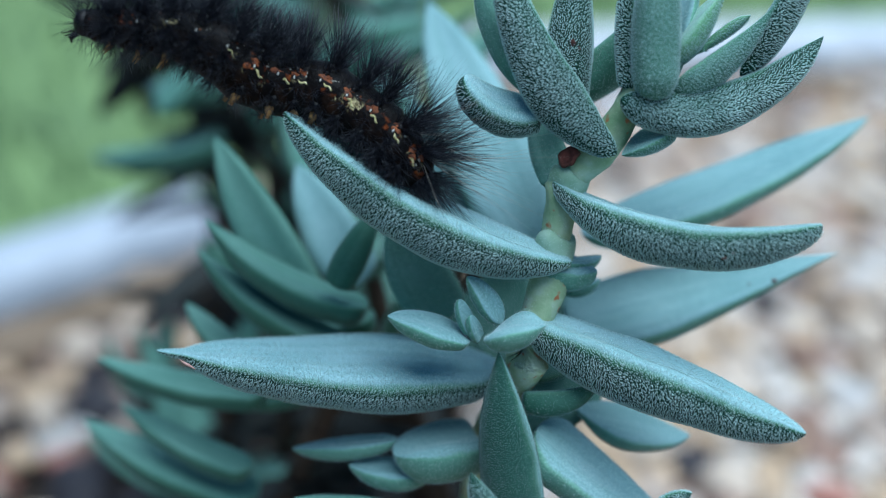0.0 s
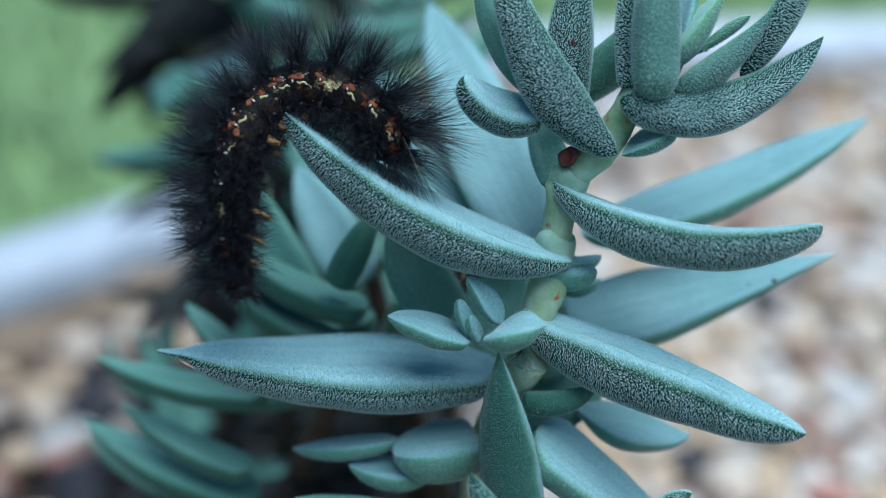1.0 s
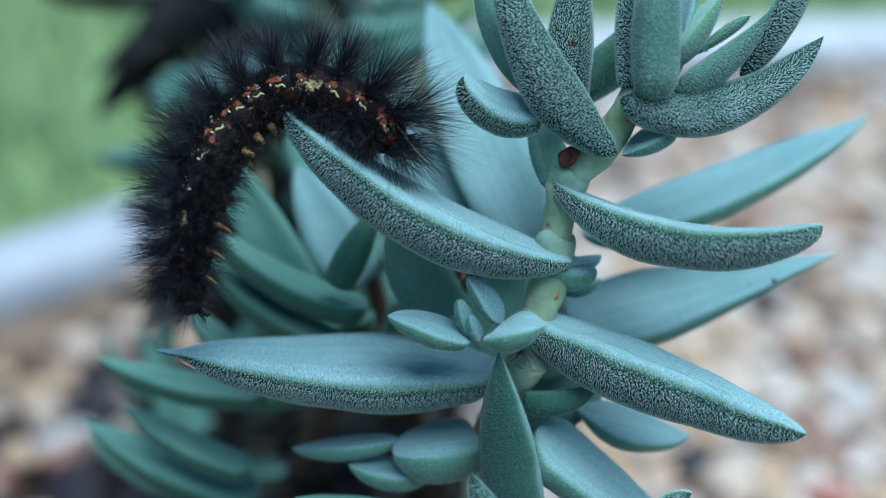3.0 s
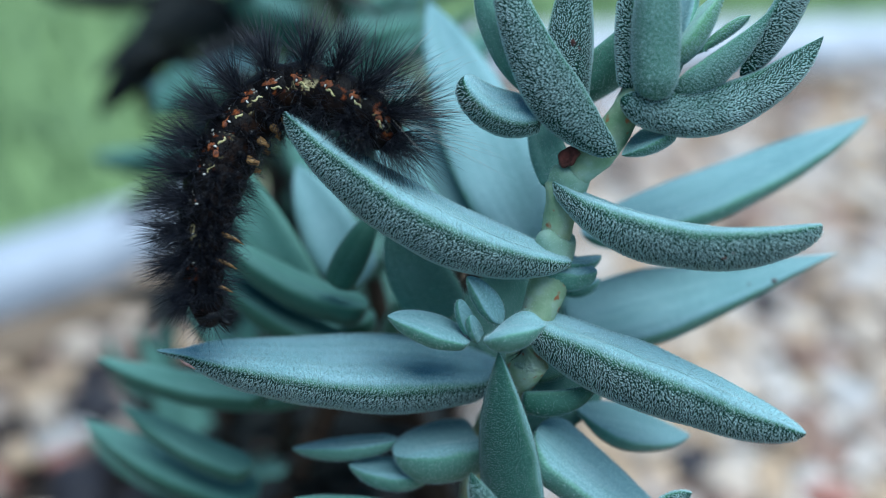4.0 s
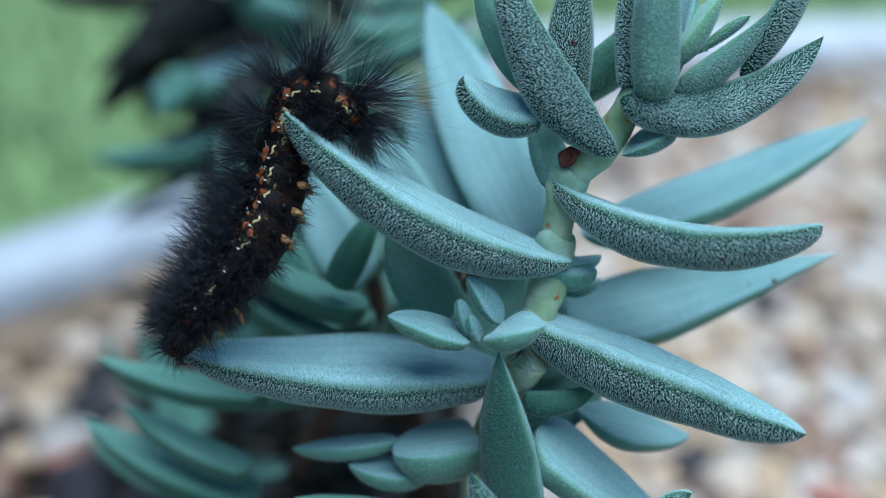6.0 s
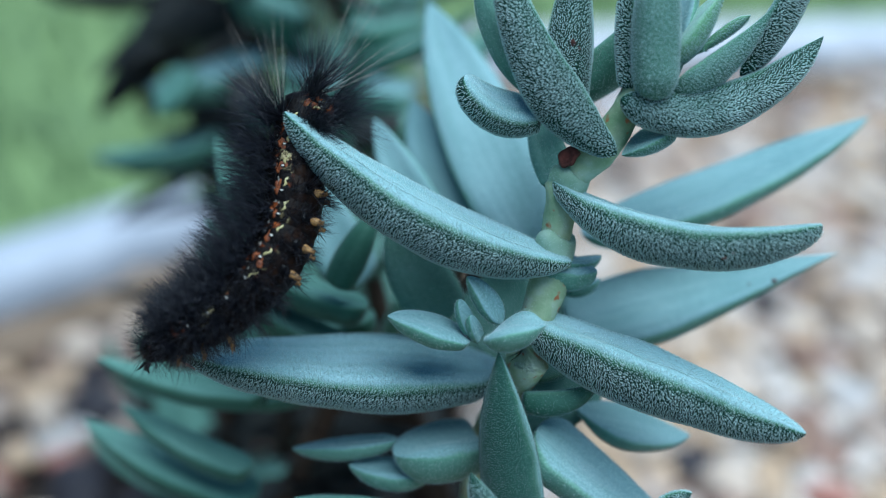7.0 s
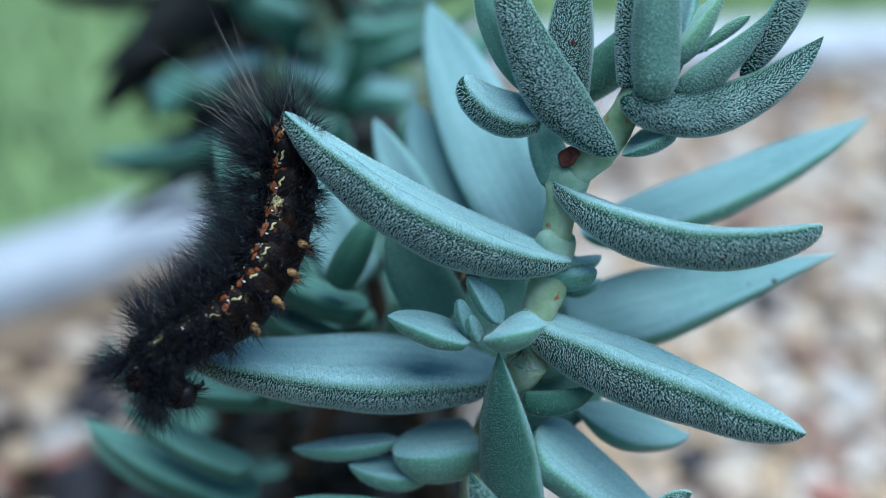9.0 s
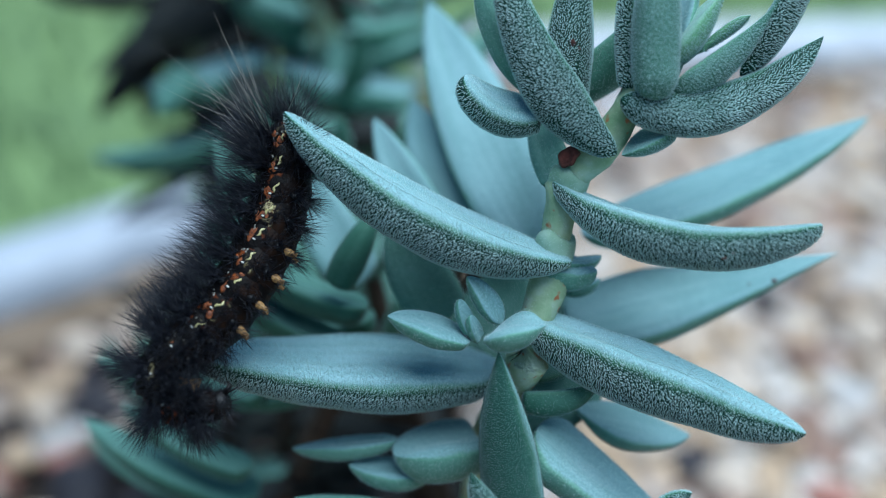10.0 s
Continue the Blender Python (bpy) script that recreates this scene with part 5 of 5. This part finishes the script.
    bend(5.0, (-9.1, -1, -29.5), (-8.5, -0.4, -25.3), (-7.4, 0.2, -20.9), (-6.1, 0.8, -15.6), (-4.9, 1.8, -10.5), (-3.6, 2.9, -5.7), (-1.3, 3.5, -2), (1.7, 3.0, -0.1), (4.6, 2.5, -0.3), (6.9, 2.0, -1.4), (8.8, 1.5, -3.6), (10, 1.3, -6))
    bend(5.2, (-10.7, -1, -29.8), (-9.6, -0.4, -25.5), (-8.1, 0.2, -20.9), (-6.6, 0.8, -15.7), (-5.1, 1.8, -10.5), (-3.6, 2.9, -5.7), (-1.3, 3.5, -2.1), (1.7, 3.0, -0.3), (4.6, 2.5, -0.4), (6.7, 2.0, -1.6), (8.6, 1.5, -3.6), (9.9, 1.3, -6))
    bend(5.5, (-11.6, -1, -29.5), (-10, -0.4, -25.4), (-7.8, 0.2, -21), (-5.9, 0.8, -16), (-4.5, 1.8, -11), (-3.4, 2.9, -6), (-1.3, 3.5, -2.2), (1.8, 3.0, -0.3), (4.8, 2.5, -0.5), (6.9, 2.0, -1.7), (8.5, 1.5, -3.6), (9.6, 1.3, -5.8))
    bend(5.7, (-14, -1, -31.9), (-12.3, -0.4, -27.5), (-9.8, 0.2, -23.5), (-7.2, 0.8, -19), (-4.9, 1.8, -14.3), (-3.4, 2.9, -9.5), (-2.3, 3.5, -5.2), (-0.5, 3.0, -1.9), (2.3, 2.5, -0.3), (4.7, 2.0, -0.6), (7, 1.5, -1.7), (8.6, 1.3, -4.1))
    bend(6.8, (-15.6, -2.5, -31.1), (-11.5, -2.2, -29.2), (-7.3, -1.9, -26.7), (-4, -1.6, -23.2), (-1.7, -0.7, -19.1), (-0.8, 0.4, -14.6), (-0.7, 1.4, -10.2), (-0.5, 2.7, -6.4), (0.3, 3.6, -3.5), (1.8, 3.9, -2.2), (3.1, 4.2, -2.2), (4.5, 4.5, -2.9))
    bend(7.0, (-17.3, -2.5, -32), (-13.3, -2.2, -30.2), (-9.1, -1.9, -27.9), (-5.5, -1.6, -24.7), (-2.7, -0.7, -21), (-0.9, 0.4, -16.7), (-0.3, 1.4, -12.4), (-0.3, 2.7, -8.3), (-0, 3.6, -4.9), (0.8, 3.9, -2.9), (1.7, 4.2, -2.3), (3.3, 4.5, -2.9))
    bend(7.2, (-17.6, -2.5, -34.3), (-13.9, -2.2, -31.9), (-10.1, -1.9, -29.5), (-6.5, -1.6, -26.5), (-3.4, -0.7, -22.8), (-1.3, 0.4, -18.3), (-0.5, 1.4, -13.8), (-0.5, 2.7, -9.6), (-0.4, 3.6, -5.8), (0.1, 3.9, -3.4), (0.6, 4.2, -2.6), (1.9, 4.5, -3.2))
    bend(7.5, (-16, -2.5, -36.3), (-16.5, -2.2, -33), (-13.6, -1.9, -31.1), (-9.9, -1.6, -28.7), (-5.8, -0.7, -26.3), (-2.5, 0.4, -22.9), (-0.8, 1.4, -18.6), (-0.5, 2.7, -14.2), (-0.7, 3.6, -10), (-0.7, 3.9, -6.5), (-0.5, 4.2, -4), (0.9, 4.5, -2.9))
    bend(7.8, (-14.9, -2.5, -36.6), (-16.8, -2.2, -33.5), (-14.4, -1.9, -31.6), (-10.6, -1.6, -29.1), (-6.5, -0.7, -26.6), (-3.1, 0.4, -23.1), (-1.1, 1.4, -18.7), (-0.5, 2.7, -14.2), (-0.7, 3.6, -9.9), (-0.9, 3.9, -6.4), (-0.8, 4.2, -3.9), (0.4, 4.5, -2.9))
    bend(8.1, (-14.9, -2.5, -37.7), (-17.5, -2.2, -34.4), (-15.6, -1.9, -32.2), (-11.7, -1.6, -29.6), (-7.4, -0.7, -27.1), (-3.6, 0.4, -23.6), (-1.3, 1.4, -19.3), (-0.6, 2.7, -14.6), (-0.8, 3.6, -10.3), (-1, 3.9, -6.6), (-1, 4.2, -4.1), (-0.1, 4.5, -2.8))
    bend(8.4, (-14.6, -2.5, -38), (-17.7, -2.2, -34.7), (-16.2, -1.9, -32.4), (-12.4, -1.6, -29.9), (-8.1, -0.7, -27.4), (-4.2, 0.4, -24), (-1.7, 1.4, -19.6), (-0.8, 2.7, -15), (-0.9, 3.6, -10.4), (-1.2, 3.9, -6.8), (-1.4, 4.2, -4.2), (-0.9, 4.5, -3.1))
    bend(8.7, (-13.9, -2.5, -37.7), (-17.6, -2.2, -34.9), (-16.7, -1.9, -32.8), (-13.4, -1.6, -30.6), (-9.2, -0.7, -28.3), (-5.1, 0.4, -25), (-2.3, 1.4, -20.6), (-1.2, 2.7, -15.9), (-1.1, 3.6, -11.2), (-1.3, 3.9, -7.4), (-1.7, 4.2, -4.7), (-1.5, 4.5, -3.3))
    bend(9.0, (-12.9, -2.5, -37.7), (-17.2, -2.2, -35.7), (-17.7, -1.9, -33.2), (-15.1, -1.6, -31.2), (-11.2, -0.7, -29.4), (-6.9, 0.4, -26.6), (-4, 1.4, -22.4), (-2.3, 2.7, -17.9), (-1.5, 3.6, -13.4), (-1.1, 3.9, -9.4), (-1.2, 4.2, -6.1), (-1.1, 4.5, -3.9))
    bend(9.3, (-10.8, -2.5, -37.7), (-15.4, -2.2, -37.1), (-17.3, -1.9, -34.5), (-15.6, -1.6, -32), (-12.1, -0.7, -29.7), (-8.1, 0.4, -26.6), (-5.1, 1.4, -22.5), (-3.2, 2.7, -18.1), (-2, 3.6, -13.6), (-1.3, 3.9, -9.7), (-1.3, 4.2, -6.3), (-1.2, 4.5, -4.1))
    bend(9.6, (-9.7, -2.5, -38.4), (-14.8, -2.2, -38.1), (-17, -1.9, -35.3), (-15.9, -1.6, -32.6), (-12.8, -0.7, -30.1), (-9, 0.4, -26.9), (-6, 1.4, -22.8), (-4, 2.7, -18.4), (-2.5, 3.6, -13.9), (-1.6, 3.9, -9.9), (-1.3, 4.2, -6.5), (-1.2, 4.5, -4.3))
    bend(10.0, (-8.6, -2.5, -38.7), (-13.5, -2.2, -39), (-16, -1.9, -36.5), (-15.4, -1.6, -33.8), (-12.7, -0.7, -31.1), (-9.1, 0.4, -27.6), (-6.2, 1.4, -23.5), (-4, 2.7, -18.9), (-2.5, 3.6, -14.4), (-1.6, 3.9, -10.2), (-1.3, 4.2, -6.9), (-1.2, 4.5, -4.5))
    for piece, rows in zip([head] + segments, rows_of):
        walk(piece, rows)


motions()
